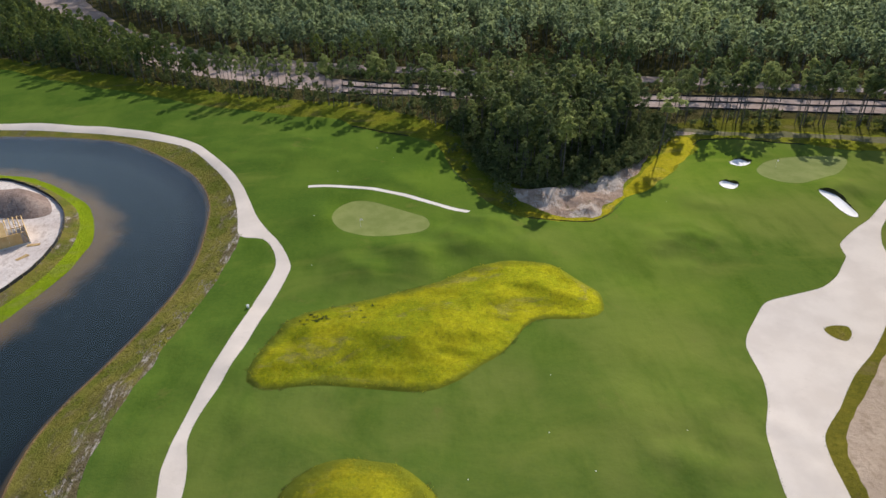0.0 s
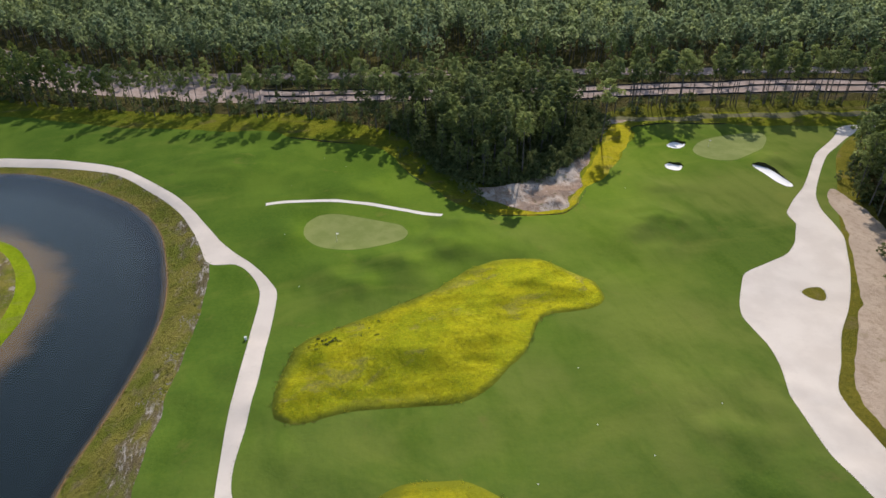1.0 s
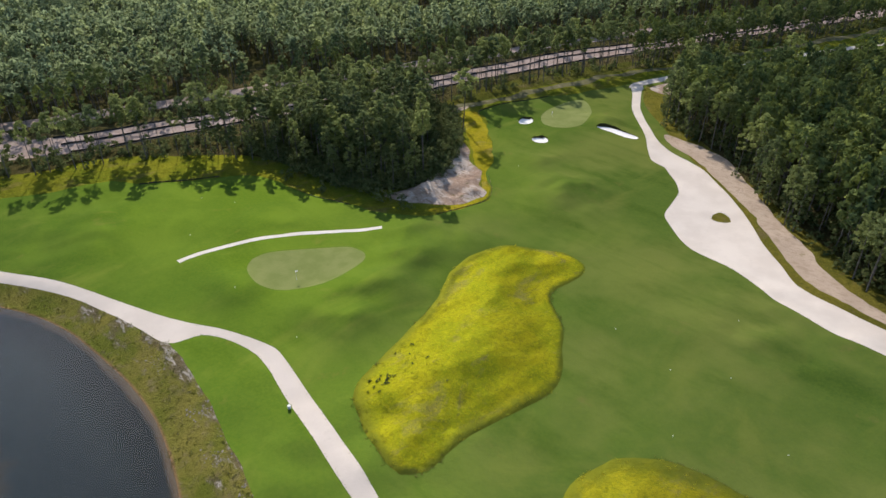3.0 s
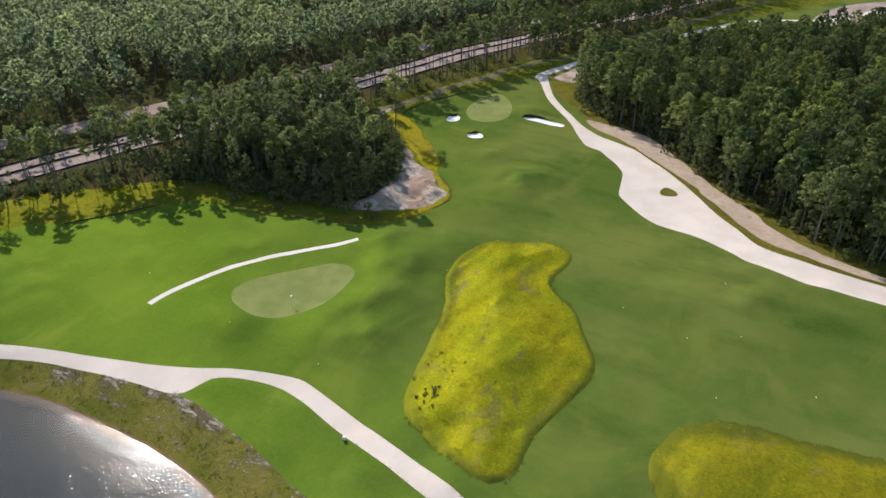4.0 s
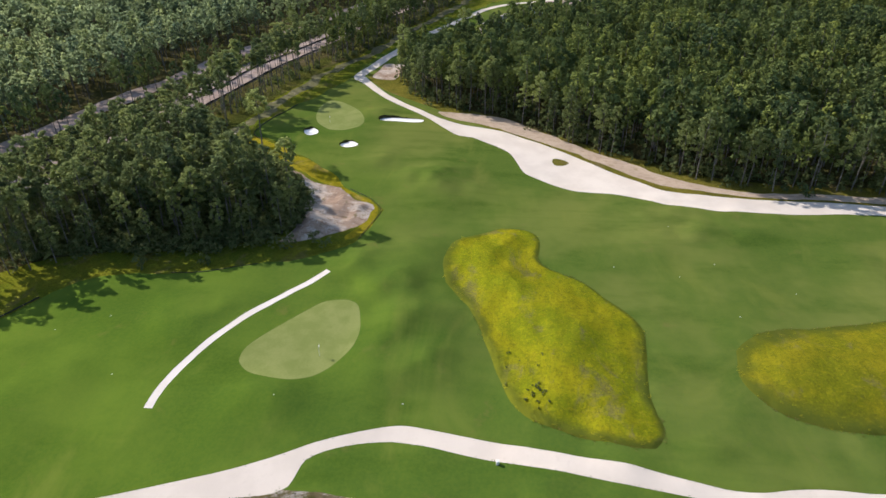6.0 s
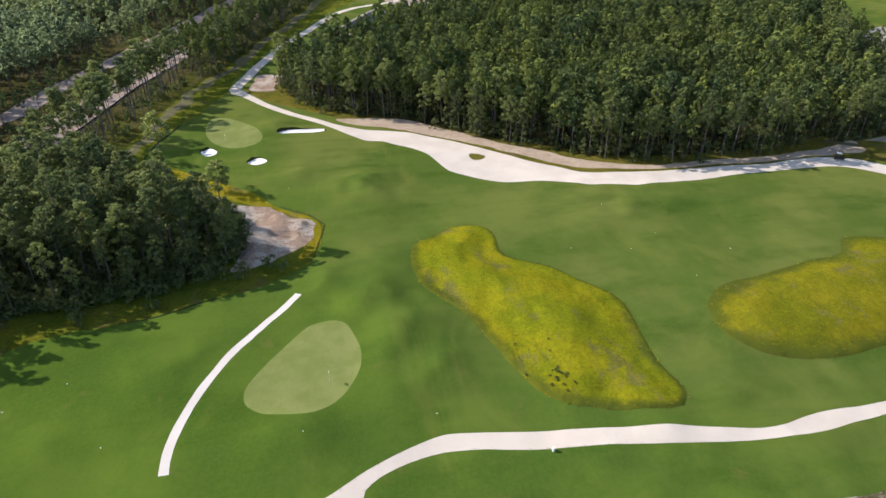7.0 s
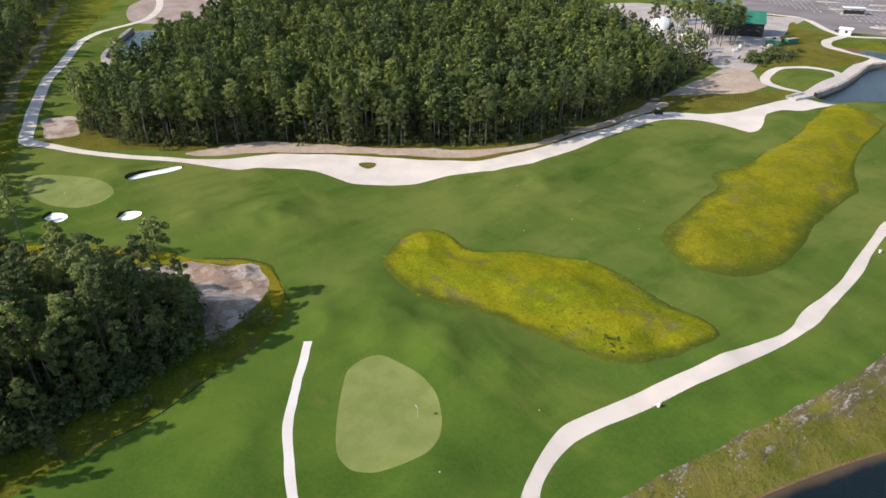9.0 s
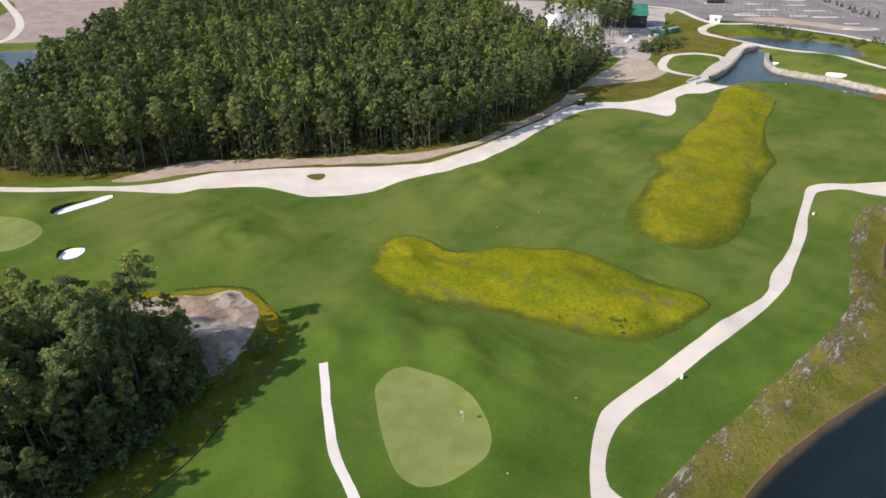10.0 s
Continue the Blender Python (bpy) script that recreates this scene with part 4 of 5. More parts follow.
BUSHES = [bush(60 + i, 1.6 + 0.5 * (i % 3), 1.2 + 0.2 * i, 6, 8, 0.6) for i in range(5)]
BUSHES_FINE = [bush(64 + i, 1.6 + 0.5 * (i % 3), 1.2 + 0.2 * i, 8, 13, 0.42) for i in range(5)]
SAPLINGS_FINE = [bush(76 + i, 4.5 + 1.4 * i, 1.1 + 0.15 * i, 13, 16, 0.42) for i in range(4)]
SAPLINGS = [bush(70 + i, 4.5 + 1.4 * i, 1.0 + 0.12 * i, 9, 9, 0.6) for i in range(4)]

peninsula = spline([(12, 202), (14, 190), (16, 178), (18.5, 164), (22.5, 154.5), (30, 150.5), (39.5, 151), (49, 156.5), (58, 164.5), (67, 176), (76, 188), (70, 206), (36, 214), (18, 212)])
skirt_west = spline([(36, 149), (29, 146), (21, 150), (16, 163), (13, 177), (7, 190), (5, 187), (9, 176), (11.5, 165), (15, 153), (19, 143), (25, 139), (33, 141)])
beyond = spline([(-290, 555), (-206, 436), (-180, 396), (-152, 362), (-125, 334), (-99, 306), (-78, 287), (-55, 275), (-28, 267), (40, 259), (95, 248), (145, 237), (235, 217), (330, 193), (460, 159), (500, 150), (480, 480), (200, 530), (-200, 530)], True, 6)
belt_west = spline([(-262, 326), (-170, 283), (-110, 253), (-82, 238), (-72, 244), (-85, 253), (-100, 267), (-120, 285), (-138, 302), (-158, 321), (-181, 345), (-205, 375), (-240, 415), (-300, 420)], True, 4)
belt_east = spline([(165, 174.5), (222, 160), (253, 152), (320, 137), (420, 110.5), (480, 96), (480, 112), (300, 158), (195, 186)], True, 4)
between = spline([(-60, 262), (-28, 252), (18, 241), (78, 229), (110, 224), (160, 216), (195, 206), (300, 178), (460, 136), (460, 142), (319, 180), (230, 200), (143, 222), (95, 234), (40, 245), (-31, 260)], True, 4)
roadside = spline([(80, 192), (119, 189), (160, 180), (168, 184), (190, 185), (160, 194), (110, 202), (78, 206)], True, 4)
gap_row = spline([(-76, 234), (-40, 219), (-17, 214), (-4, 207), (8, 195), (15, 186), (20, 200), (14, 213), (2, 222), (-28, 230), (-66, 246)], True, 4)


LONE = [(36.8, 152.2), (28, 159), (24.7, 174.7), (31, 163), (33, 155), (26.5, 163), (24.5, 169), (22.5, 180), (68.2, 170.9), (2.9, 209.7), (7.5, 204.4), (-12.9, 213), (19.4, 190.7),
        (100.2, 193.2), (109.1, 196.7), (125.7, 191.2), (137.5, 189.2), (146.9, 186.7)]


def build_forest():
    north = scatter(beyond, 4.4, 11, 0.94)
    north = north[rumple(north, 26, 2, 6.1) > -0.24]
    deep = away(north, beyond, 60) > 55
    plant_many("pine_wood", north[~deep], FAR, 12, [BARK, NEEDLES_HAZED], "dense dark green pine wood beyond the road", "pine wood", (0.62, 1.16))
    plant_many("pine_wood", north[deep], COARSE, 10, [BARK, NEEDLES_HAZED], "pine wood reaching into the distance", "pine wood", (0.62, 1.16))
    east = scatter(wood_east, 4.15, 13, 0.95)
    east = east[(rumple(east, 24, 2, 3.3) > -0.22) | (away(east, wood_east, 12) < 10)]
    d = away(east, wood_east, 12)
    front = np.nonzero(d < 3.4)[0]
    front = front[np.argsort(np.hypot(*(east[front] - (72, 62)).T))[:85]]
    inner = np.delete(east, front, 0)
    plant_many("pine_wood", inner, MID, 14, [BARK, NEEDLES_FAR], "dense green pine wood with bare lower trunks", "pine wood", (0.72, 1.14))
    plant_many("pine_wood", scatter(belt_west, 4.0, 15), MID, 20, [BARK, NEEDLES_FAR], "belt of young pines beside the far fairway", "pine wood", (0.5, 0.95))
    plant_many("pine_wood", scatter(wood_fringe, 5.2, 19, 0.85), MID, 30, [BARK, NEEDLES_FAR], "thin fringe of young pines beside the yard", "pine wood", (0.4, 0.72))
    belts = np.concatenate([scatter(belt_east, 4.2, 16, 0.95), scatter(between, 4.8, 17, 0.5)])
    plant_many("pine_wood", belts, MID, 18, [BARK, NEEDLES_FAR], "belt of pines between fairway and road", "pine wood", (0.62, 1.02))
    scrub = np.concatenate([scatter(wood_east, 3.6, 21, 0.6), scatter(wood_fringe, 3.2, 29, 0.7), scatter(gap_row, 3.4, 23, 0.6), scatter(roadside, 3.4, 24, 0.5), scatter(belt_west, 4, 25, 0.7),
                            scatter(belt_east, 4, 26, 0.7), scatter(between, 3.5, 27, 0.7)])
    plant_many("undergrowth", scrub, BUSHES, 28, [SHRUB], "dark scrub and shrubs under the pines", "undergrowth", (0.6, 1.3))
    rng = np.random.RandomState(57)
    rim = east[away(east, wood_east, 9) < 7]
    young = np.concatenate([rim + 1.3, rim[::2] - 1.0, scatter(gap_row, 5, 37, 0.5), scatter(belt_west, 6, 38, 0.7)])
    line = spline(peninsula, True, 1.3)
    line = line[(line[:, 1] < 200)]
    skirt = line + rng.normal(0, 0.9, line.shape)
    skirt = np.concatenate([skirt, scatter(peninsula, 2.3, 22, 0.9), scatter(skirt_west, 3.5, 61, 0.3)])
    plant_many("undergrowth", skirt, BUSHES_FINE, 58, [SHRUB], "dense shrubs along the wood's edge", "undergrowth", (0.8, 1.6))
    thicket = np.concatenate([(line + (38, 178) * np.ones((len(line), 2)) * 0.05 - line * 0.05 + rng.normal(0, 0.9, line.shape))[::2], scatter(peninsula, 3.0, 36, 0.9)])
    plant_many("undergrowth", thicket, SAPLINGS_FINE, 62, [SHRUB], "thicket of dark young trees on the wood's edge", "undergrowth", (0.35, 0.85))
    young = np.concatenate([young, scatter(wood_fringe, 5.0, 59, 0.6)])
    plant_many("undergrowth", young, SAPLINGS, 39, [SHRUB], "young leafy trees under the pines", "undergrowth", (0.6, 1.25))
    # the trees nearest to the course are things of their own
    models = []
    for i in range(6):
        TV, TF, CV, CF = pine(80 + i, 14.6 + 0.7 * i, 0.36 + 0.06 * (i % 3), 1.95 + 0.2 * (i % 3), 30, 48, 0.36, 6, 0.33)
        models.append((mesh_np("trunk", TV, TF, [BARK]), mesh_np("crown", CV, CF, [NEEDLES])))
    for i in range(3):
        TV, TF, CV, CF = pine(95 + i, 16.5 + 0.6 * i, 0.62, 2.0 + 0.2 * i, 22, 52, 0.38, 6, 0.36)
        models.append((mesh_np("trunk", TV, TF, [BARK]), mesh_np("crown", CV, CF, [NEEDLES])))
    rng = np.random.RandomState(31)
    edge_row = spline([(33, 150.5), (26, 151.5), (22.5, 158), (20, 168), (18, 176), (14.5, 185), (9, 193), (1, 202)], False, 3.6)
    edge_row = edge_row + rng.normal(0, 0.9, edge_row.shape)
    track_row = spline([(166, 178), (181, 174), (222, 164), (253, 156), (285, 148)], False, 4.6)
    track_row = track_row + rng.normal(0, 1.3, track_row.shape)
    rows = [(scatter(peninsula, 4.3, 32, 0.95), 1.02), (east[front], 0.98), (scatter(gap_row, 5.0, 33, 0.85), 0.88), (scatter(roadside, 4.7, 34, 0.9), 1.0),
            (np.array(LONE), 1.02), (edge_row, 0.68), (track_row, 0.9)]
    tip = peninsula[(peninsula[:, 1] < 196) & (peninsula[:, 0] > 12)]
    rows[0] = (rows[0][0][away(rows[0][0], tip, 12, False) > 6.0], rows[0][1])
    for k, (spots, tall) in enumerate(rows):
        for (x, y), z in zip(spots, ground_z(spots)):
            tm, cm = models[rng.randint(6, 9) if k in (2, 3, 6) or (k == 4 and (y > 175 or x > 35)) else rng.randint(6)]
            tree = thing("pine_tree", (x, y, z - 0.05), rng.uniform(0, 360), "tall slender pine with a dark green crown", "pine tree", "pines round the course")
            s = tall * (rng.uniform(0.95, 1.06) if k == 4 else rng.uniform(0.82, 1.14))
            if k == 0 and rng.uniform() > 0.12:
                s *= 0.80 + 0.20 * min(1.0, float(away(np.array([(x, y)]), tip, 30, False)[0]) / 14)
            wide = 1.25 if (x, y) == LONE[0] else 1.15 if k == 4 else 0.9 if k in (2, 3) else 1.0
            tree.scale = (wide * s * rng.uniform(0.9, 1.15), wide * s * rng.uniform(0.9, 1.15), s)
            for nm, me in (("trunk", tm), ("crown", cm)):
                ob = new(nm, me)
                ob.parent = tree


build_forest()


# ---- grass that stands up ----
def tuft(seed, blades, tall, wide, lie=0.16):
    rng = np.random.RandomState(seed)
    V = []
    for _ in range(blades):
        a, r = rng.uniform(0, 6.28), rng.uniform(0, wide)
        c = np.array([r * math.cos(a), r * math.sin(a), 0])
        b = rng.uniform(0, 6.28)
        w = np.array([math.cos(b), math.sin(b), 0]) * 0.10
        V += [c - w, c + w, c + (rng.normal(0, lie), rng.normal(0, lie), tall * rng.uniform(0.6, 1.2))]
    return np.array(V), np.arange(3 * blades).reshape(-1, 3), np.zeros(blades, int)


TUFTS = [tuft(i, 8, 0.16, 0.5, 0.36) for i in range(5)]
LOW = [tuft(10 + i, 6, 0.22, 0.4) for i in range(4)]


def build_grass():
    for line, space in ((rough_near, 0.75), (rough_south, 0.95)):
        spots = scatter(line, space, 41, 0.2)
        spots = spots[rumple(spots, 6, 3, 4.4) > -0.16]
        plant_many("rough_grass", spots, TUFTS, 42, [BLADES], "tall tufts of yellow-green rough grass", "rough grass", (0.35, 0.85))
    rim = np.concatenate([spline(l * 1.0, True, 0.4) for l in (rough_near, rough_south)])
    rng = np.random.RandomState(44)
    rim = rim[rumple(rim, 9, 2, 5.0) > 0.0]
    plant_many("rough_grass", rim + rng.normal(0, 0.22, rim.shape), LOW, 45, [BLADES_DULL], "uncut dull grass fringe round the mounds", "rough grass", (0.4, 0.8))
    spots = clear_of(scatter(band, 1.5, 46, 0.8), spit, sand_patch, wood_north, track)
    plant_many("rough_grass", spots, TUFTS, 47, [BLADES_BAND], "unmown yellow grass at the wood's edge", "rough grass", (0.4, 1.0))
    spots = clear_of(scatter(bank, 1.1, 48, 0.75), pond, west_path)
    spots = spots[(spots[:, 0] > -140) & (rumple(spots, 5, 3, 8.8) > -0.1)]
    ring = clear_of(scatter(isle, 1.1, 49, 0.8), plot)
    ring = ring[ring[:, 0] > -130]
    plant_many("shore_grass", ring, LOW, 51, [BLADES_LIME], "bright fresh grass round the building plot", "shore grass", (0.3, 0.8))
    plant_many("bank_grass", spots, LOW, 50, [BLADES_DULL], "weedy olive grass on the pond bank", "bank grass", (0.5, 1.3))
    edges = np.concatenate([spline(l, True, 0.5) for l in (west_path, waste, waste_tuft)])
    edges = edges[(edges[:, 0] > -140) & (edges[:, 1] > -70)]
    plant_many("edge_grass", edges + rng.normal(0, 0.12, edges.shape), LOW, 55, [BLADES_GREEN], "ragged grass along the edges of paths and sand", "edge grass", (0.15, 0.4))


build_grass()


def build_weeds():
    rng = np.random.RandomState(52)
    kinds = [bush(90 + i, 0.4, 0.3, 6, 9, 0.16) for i in range(3)]
    spots = np.concatenate([rng.normal((-19.6, 95.6), (1.6, 1.1), (20, 2)), rng.normal((-14, 95), (4, 3), (8, 2)), rng.normal((-4, -8), (5, 8), (14, 2))])
    plant_many("weeds", spots, kinds, 53, [SHRUB], "dark green weeds on the rough mounds", "weeds", (0.4, 0.9))


build_weeds()


def build_clods():
    """Pale lumps of dry soil along the bank's upper edge and on the sand spit."""
    rng = np.random.RandomState(77)
    V = np.array([(1, 0, 0), (-1, 0, 0), (0, 1, 0), (0, -1, 0), (0, 0, 0.4), (0, 0, -0.3)], float)
    F = np.array([(0, 2, 4), (2, 1, 4), (1, 3, 4), (3, 0, 4), (2, 0, 5), (1, 2, 5), (3, 1, 5), (0, 3, 5)])
    kinds = [(V * (0.08 + 0.022 * i) * rng.uniform(0.6, 1.4, V.shape), F, np.zeros(len(F), int)) for i in range(6)]
    spots = clear_of(scatter(bank, 0.55, 78, 0.7), pond, west_path)
    far = away(spots, pond, 14)
    spots = spots[(far > 4.0) & (spots[:, 0] > -90) & (spots[:, 1] > -5) & (spots[:, 1] < 165) & (rumple(spots, 5, 3, 4.1) + 0.025 * (far - 7) > 0.10)]
    sand = scatter(spit, 1.2, 79, 0.5)
    sand = sand[(sand[:, 1] < 165) & (rumple(sand, 6, 2, 1.3) > 0.06)]
    plant_many("soil_clods", np.concatenate([spots, sand]), kinds, 80, [CLOD], "pale dry lumps of soil lying on bare ground", "soil clods", (0.5, 1.5))


build_clods()


# ---- fences ----
def fence(line, tall, label, space=3.0, posts=True):
    """Black silt fence cloth on stakes along a line."""
    zs = ground_z(line)
    ob = tagged(new("silt_fence"), label, "silt fence", "silt fences")
    d = np.gradient(line, axis=0)
    d /= np.linalg.norm(d, axis=1)[:, None] + 1e-9
    s = np.stack([-d[:, 1], d[:, 0]], 1) * 0.03
    sag = tall * (1 + 0.12 * np.sin(np.arange(len(line)) * 1.7))
    rows = [np.column_stack([line + s, zs - 0.1]), np.column_stack([line + s, zs + sag]), np.column_stack([line - s, zs + sag]), np.column_stack([line - s, zs - 0.1])]
    V = np.concatenate(rows)
    n = len(line)
    F = []
    for k in range(3):
        for i in range(n - 1):
            a, b = k * n + i, (k + 1) * n + i
            F += [(a, a + 1, b + 1), (a, b + 1, b)]
    cloth = new("fence_cloth", mesh_np("fence_cloth", V, F, [BLACK]))
    cloth.parent = ob
    if posts:
        bm = rod(bmesh.new(), (0, 0, -0.1), (0, 0, tall + 0.25), 0.035, 0.03, 6)
        first = part("stake", bm, TIMBER, ob)
        gone, k = 0.0, 0
        for i in range(1, n):
            gone += float(np.linalg.norm(line[i] - line[i - 1]))
            if gone >= space:
                gone = 0.0
                stake = first if k == 0 else new("stake", first.data)
                stake.parent = ob
                stake.location = (*(line[i] + s[i] * 2.2), zs[i])
                k += 1
    return ob


def offset(pts, by, step=3.0):
    c = spline(pts, False, step)
    d = np.gradient(c, axis=0)
    d /= np.linalg.norm(d, axis=1)[:, None]
    return c + np.stack([-d[:, 1], d[:, 0]], 1) * by


def build_fences():
    shore = plot[(plot[:, 0] > -140) & (plot[:, 1] > 84)]
    fence(shore, 0.75, "sagging black silt fence round the building plot")
    fence(spline([(50, 141.6), (44.6, 134.8), (39.5, 131.6), (33, 132.5), (25, 133.8)], False, 1.0), 0.12, "low black silt fence below the sand spit")
    fence(spline([(13, 151.5), (9.6, 161), (8.4, 168)], False, 1.0), 0.12, "low black silt fence beside the peninsula wood")
    fence(spline([(-3, 188.3), (-9, 191), (-20.6, 197)], False, 1.0), 0.24, "low black silt fence along the fairway edge")
    fence(spline([(80, 176), (84.5, 179.8), (100, 178), (113, 175.2)], False, 1.0), 0.24, "low black silt fence behind the far green")
    for by in (-7.2, 0.5, 7.0):
        line = offset(ROAD_SOUTH, by)
        fence(line[(line[:, 0] > -30) & (line[:, 0] < 330)], 0.5, "long black silt fence along the earth road", 9.0)


build_fences()


# ---- course furniture ----
def flagstick(x, y):
    ob = thing("flagstick", (x, y, z_at(x, y)), 0, "thin golf flagstick with a small white flag", "flagstick", "flagsticks on the greens")
    part("pole", rod(bmesh.new(), (0, 0, -0.1), (0, 0, 2.15), 0.028, 0.02, 8), WHITE, ob)
    bm = bmesh.new()
    n = 7
    cols = [[bm.verts.new((0.02 + 0.52 * i / n, 0.06 * math.sin(i * 1.1), 2.12 - 0.38 * k - 0.04 * i / n)) for k in (0, 0.5, 1)] for i in range(n + 1)]
    for i in range(n):
        for k in range(2):
            bm.faces.new((cols[i][k], cols[i + 1][k], cols[i + 1][k + 1], cols[i][k + 1]))
    bmesh.ops.solidify(bm, geom=bm.faces[:], thickness=0.012)
    part("flag", bm, WHITE, ob, "small white flag cloth")
    part("cup", rod(bmesh.new(), (0, 0, -0.08), (0, 0, 0.012), 0.07, 0.07, 12), DARK, ob, "dark hole cup")


flagstick(-13.6, 131.0)
flagstick(96.6, 159.6)


def tee_bin(x, y, turn):
    ob = thing("litter_bin", (x, y, z_at(x, y)), turn, "small white litter bin beside the cart path", "litter bin", "bins by the path")
    part("body", box(bmesh.new(), (0.4, 0.4, 0.55), (0, 0, 0.3), 0, 0.05), WHITE, ob, "white bin body")
    part("lid", box(bmesh.new(), (0.46, 0.46, 0.1), (0, 0, 0.62), 0, 0.06), WHITE, ob, "white lid")
    part("foot", box(bmesh.new(), (0.36, 0.36, 0.1), (0, 0, 0.0)), CONCRETE, ob)


tee_bin(-32.6, 100.8, 15)
tee_bin(-30.2, 26.6, 70)


def marker(name, x, y, r, tall, label, category, group):
    bm = bmesh.new()
    bmesh.ops.create_uvsphere(bm, u_segments=10, v_segments=6, radius=r)
    for v in bm.verts:
        v.co.z = max(v.co.z * tall / r, -0.02)
    ob = part(name, bm, WHITE, None, label, True)
    ob.location = (x, y, z_at(x, y))
    tagged(ob, label, category, group)


for x, y in ((11.7, -83.2), (-7.3, -89.1)):
    marker("tee_marker", x, y, 0.32, 0.3, "round white tee marker on the grass", "tee marker", "tee markers")
for x, y in ((18, 67.6), (38, 66.5), (5.5, 59.5), (23, 60), (-21.8, 162.6), (-12, 179), (-7, 171.5), (-24.5, 134.8), (-22.7, 115.5), (14.5, 47), (20.5, 80), (60, 140)):
    marker("sprinkler_head", x, y, 0.11, 0.05, "small pale sprinkler head set in the turf", "sprinkler head", "sprinkler heads")


def utility_cart(x, y, turn):
    ob = thing("utility_cart", (x, y, z_at(x, y)), turn, "small dark utility cart parked on the sand path", "utility cart")
    part("body", box(box(bmesh.new(), (2.5, 1.15, 0.35), (0, 0, 0.55), 0, 0.06), (0.7, 1.1, 0.35), (1.0, 0, 0.85), 0, 0.08), DARK, ob)
    part("cargo_bed", box(box(bmesh.new(), (1.0, 1.2, 0.08), (-0.75, 0, 0.8)), (0.06, 1.2, 0.35), (-1.25, 0, 0.95)), DARK, ob)
    part("seat", box(box(bmesh.new(), (0.5, 1.05, 0.16), (0.1, 0, 0.85), 0, 0.04), (0.12, 1.05, 0.45), (-0.15, 0, 1.12), 0, 0.04), DARK, ob)
    part("roof", box(bmesh.new(), (1.3, 1.2, 0.06), (0.2, 0, 1.9), 0, 0.02), WHITE, ob, "pale flat roof")
    for sx in (-0.35, 0.75):
        for sy in (-0.52, 0.52):
            part("roof_post", rod(bmesh.new(), (sx, sy, 0.7), (sx, sy, 1.9), 0.025), DARK, ob)
    for sx in (-0.8, 0.85):
        for sy in (-0.55, 0.55):
            wheel = part("wheel", rod(bmesh.new(), (sx, sy - 0.11, 0.28), (sx, sy + 0.11, 0.28), 0.28, None, 14), BLACK, ob)
            part("rim", rod(bmesh.new(), (sx, sy - 0.12, 0.28), (sx, sy + 0.12, 0.28), 0.15, None, 12), WHITE, wheel, "pale wheel rim")


utility_cart(54.0, -8.0, 60)


# ---- the building plot across the pond ----
def house_frame(x, y, turn):
    ob = thing("house_frame", (x, y, z_at(x, y)), turn, "unfinished timber house frame with roof trusses", "house frame")
    L, W, H = 11.0, 9.0, 2.6
    part("slab", box(bmesh.new(), (L + 0.5, W + 0.5, 0.3), (0, 0, 0.1)), CONCRETE, ob, "pale concrete floor slab")
    for name, side in (("wall_frame", -1), ("wall_frame", 1)):
        bm = bmesh.new()
        for z in (0.3, 0.25 + H):
            box(bm, (L, 0.1, 0.09), (0, side * W / 2, z))
        for i in range(22):
            box(bm, (0.06, 0.1, H), (-L / 2 + i * L / 21, side * W / 2, 0.25 + H / 2))
        part(name, bm, TIMBER, ob)
        bm = bmesh.new()
        for z in (0.3, 0.25 + H):
            box(bm, (0.1, W - 0.2, 0.09), (side * L / 2, 0, z))
        for i in range(17):
            box(bm, (0.1, 0.06, H), (side * L / 2, -W / 2 + 0.1 + i * (W - 0.2) / 16, 0.25 + H / 2))
        part(name, bm, TIMBER, ob)
    for i in range(14):
        bm = bmesh.new()
        px, z0 = -L / 2 + i * L / 13, 0.3 + H
        for a, b in (((px, -W / 2 - 0.5, z0), (px, W / 2 + 0.5, z0)), ((px, -W / 2 - 0.5, z0), (px, 0, z0 + 1.6)), ((px, W / 2 + 0.5, z0), (px, 0, z0 + 1.6)),
                     ((px, -W / 4, z0 + 0.8), (px, 0, z0)), ((px, W / 4, z0 + 0.8), (px, 0, z0)), ((px, 0, z0), (px, 0, z0 + 1.6))):
            rod(bm, a, b, 0.06, None, 4)
        part("roof_truss", bm, TIMBER, ob)
    for i in range(4):
        part("sheathing", box(bmesh.new(), (2.4, 0.03, H), (-L / 2 + 1.25 + i * 2.45, -W / 2 - 0.08, 0.25 + H / 2)), TIMBER, ob, "sheet of plywood sheathing")
        part("sheathing", box(bmesh.new(), (0.03, 2.1, H), (L / 2 + 0.08, -W / 2 + 1.15 + i * 2.2, 0.25 + H / 2)), TIMBER, ob, "sheet of plywood sheathing")
    slope = math.atan2(1.6, W / 2 + 0.5)
    for i in range(3):
        for k in range(2):
            m = Matrix.Translation((-L / 2 + 1.3 + i * 2.45, -W / 2 - 0.5 + (k + 0.5) * 2.4 * math.cos(slope), 0.38 + H + (k + 0.5) * 2.4 * math.sin(slope))) @ Matrix.Rotation(slope, 4, "X")
            part("roof_sheet", box(bmesh.new(), (2.42, 2.38, 0.03), m=m), TIMBER, ob, "pale plywood roof sheet")
    return ob


house_frame(-93.5, 129.5, 33)


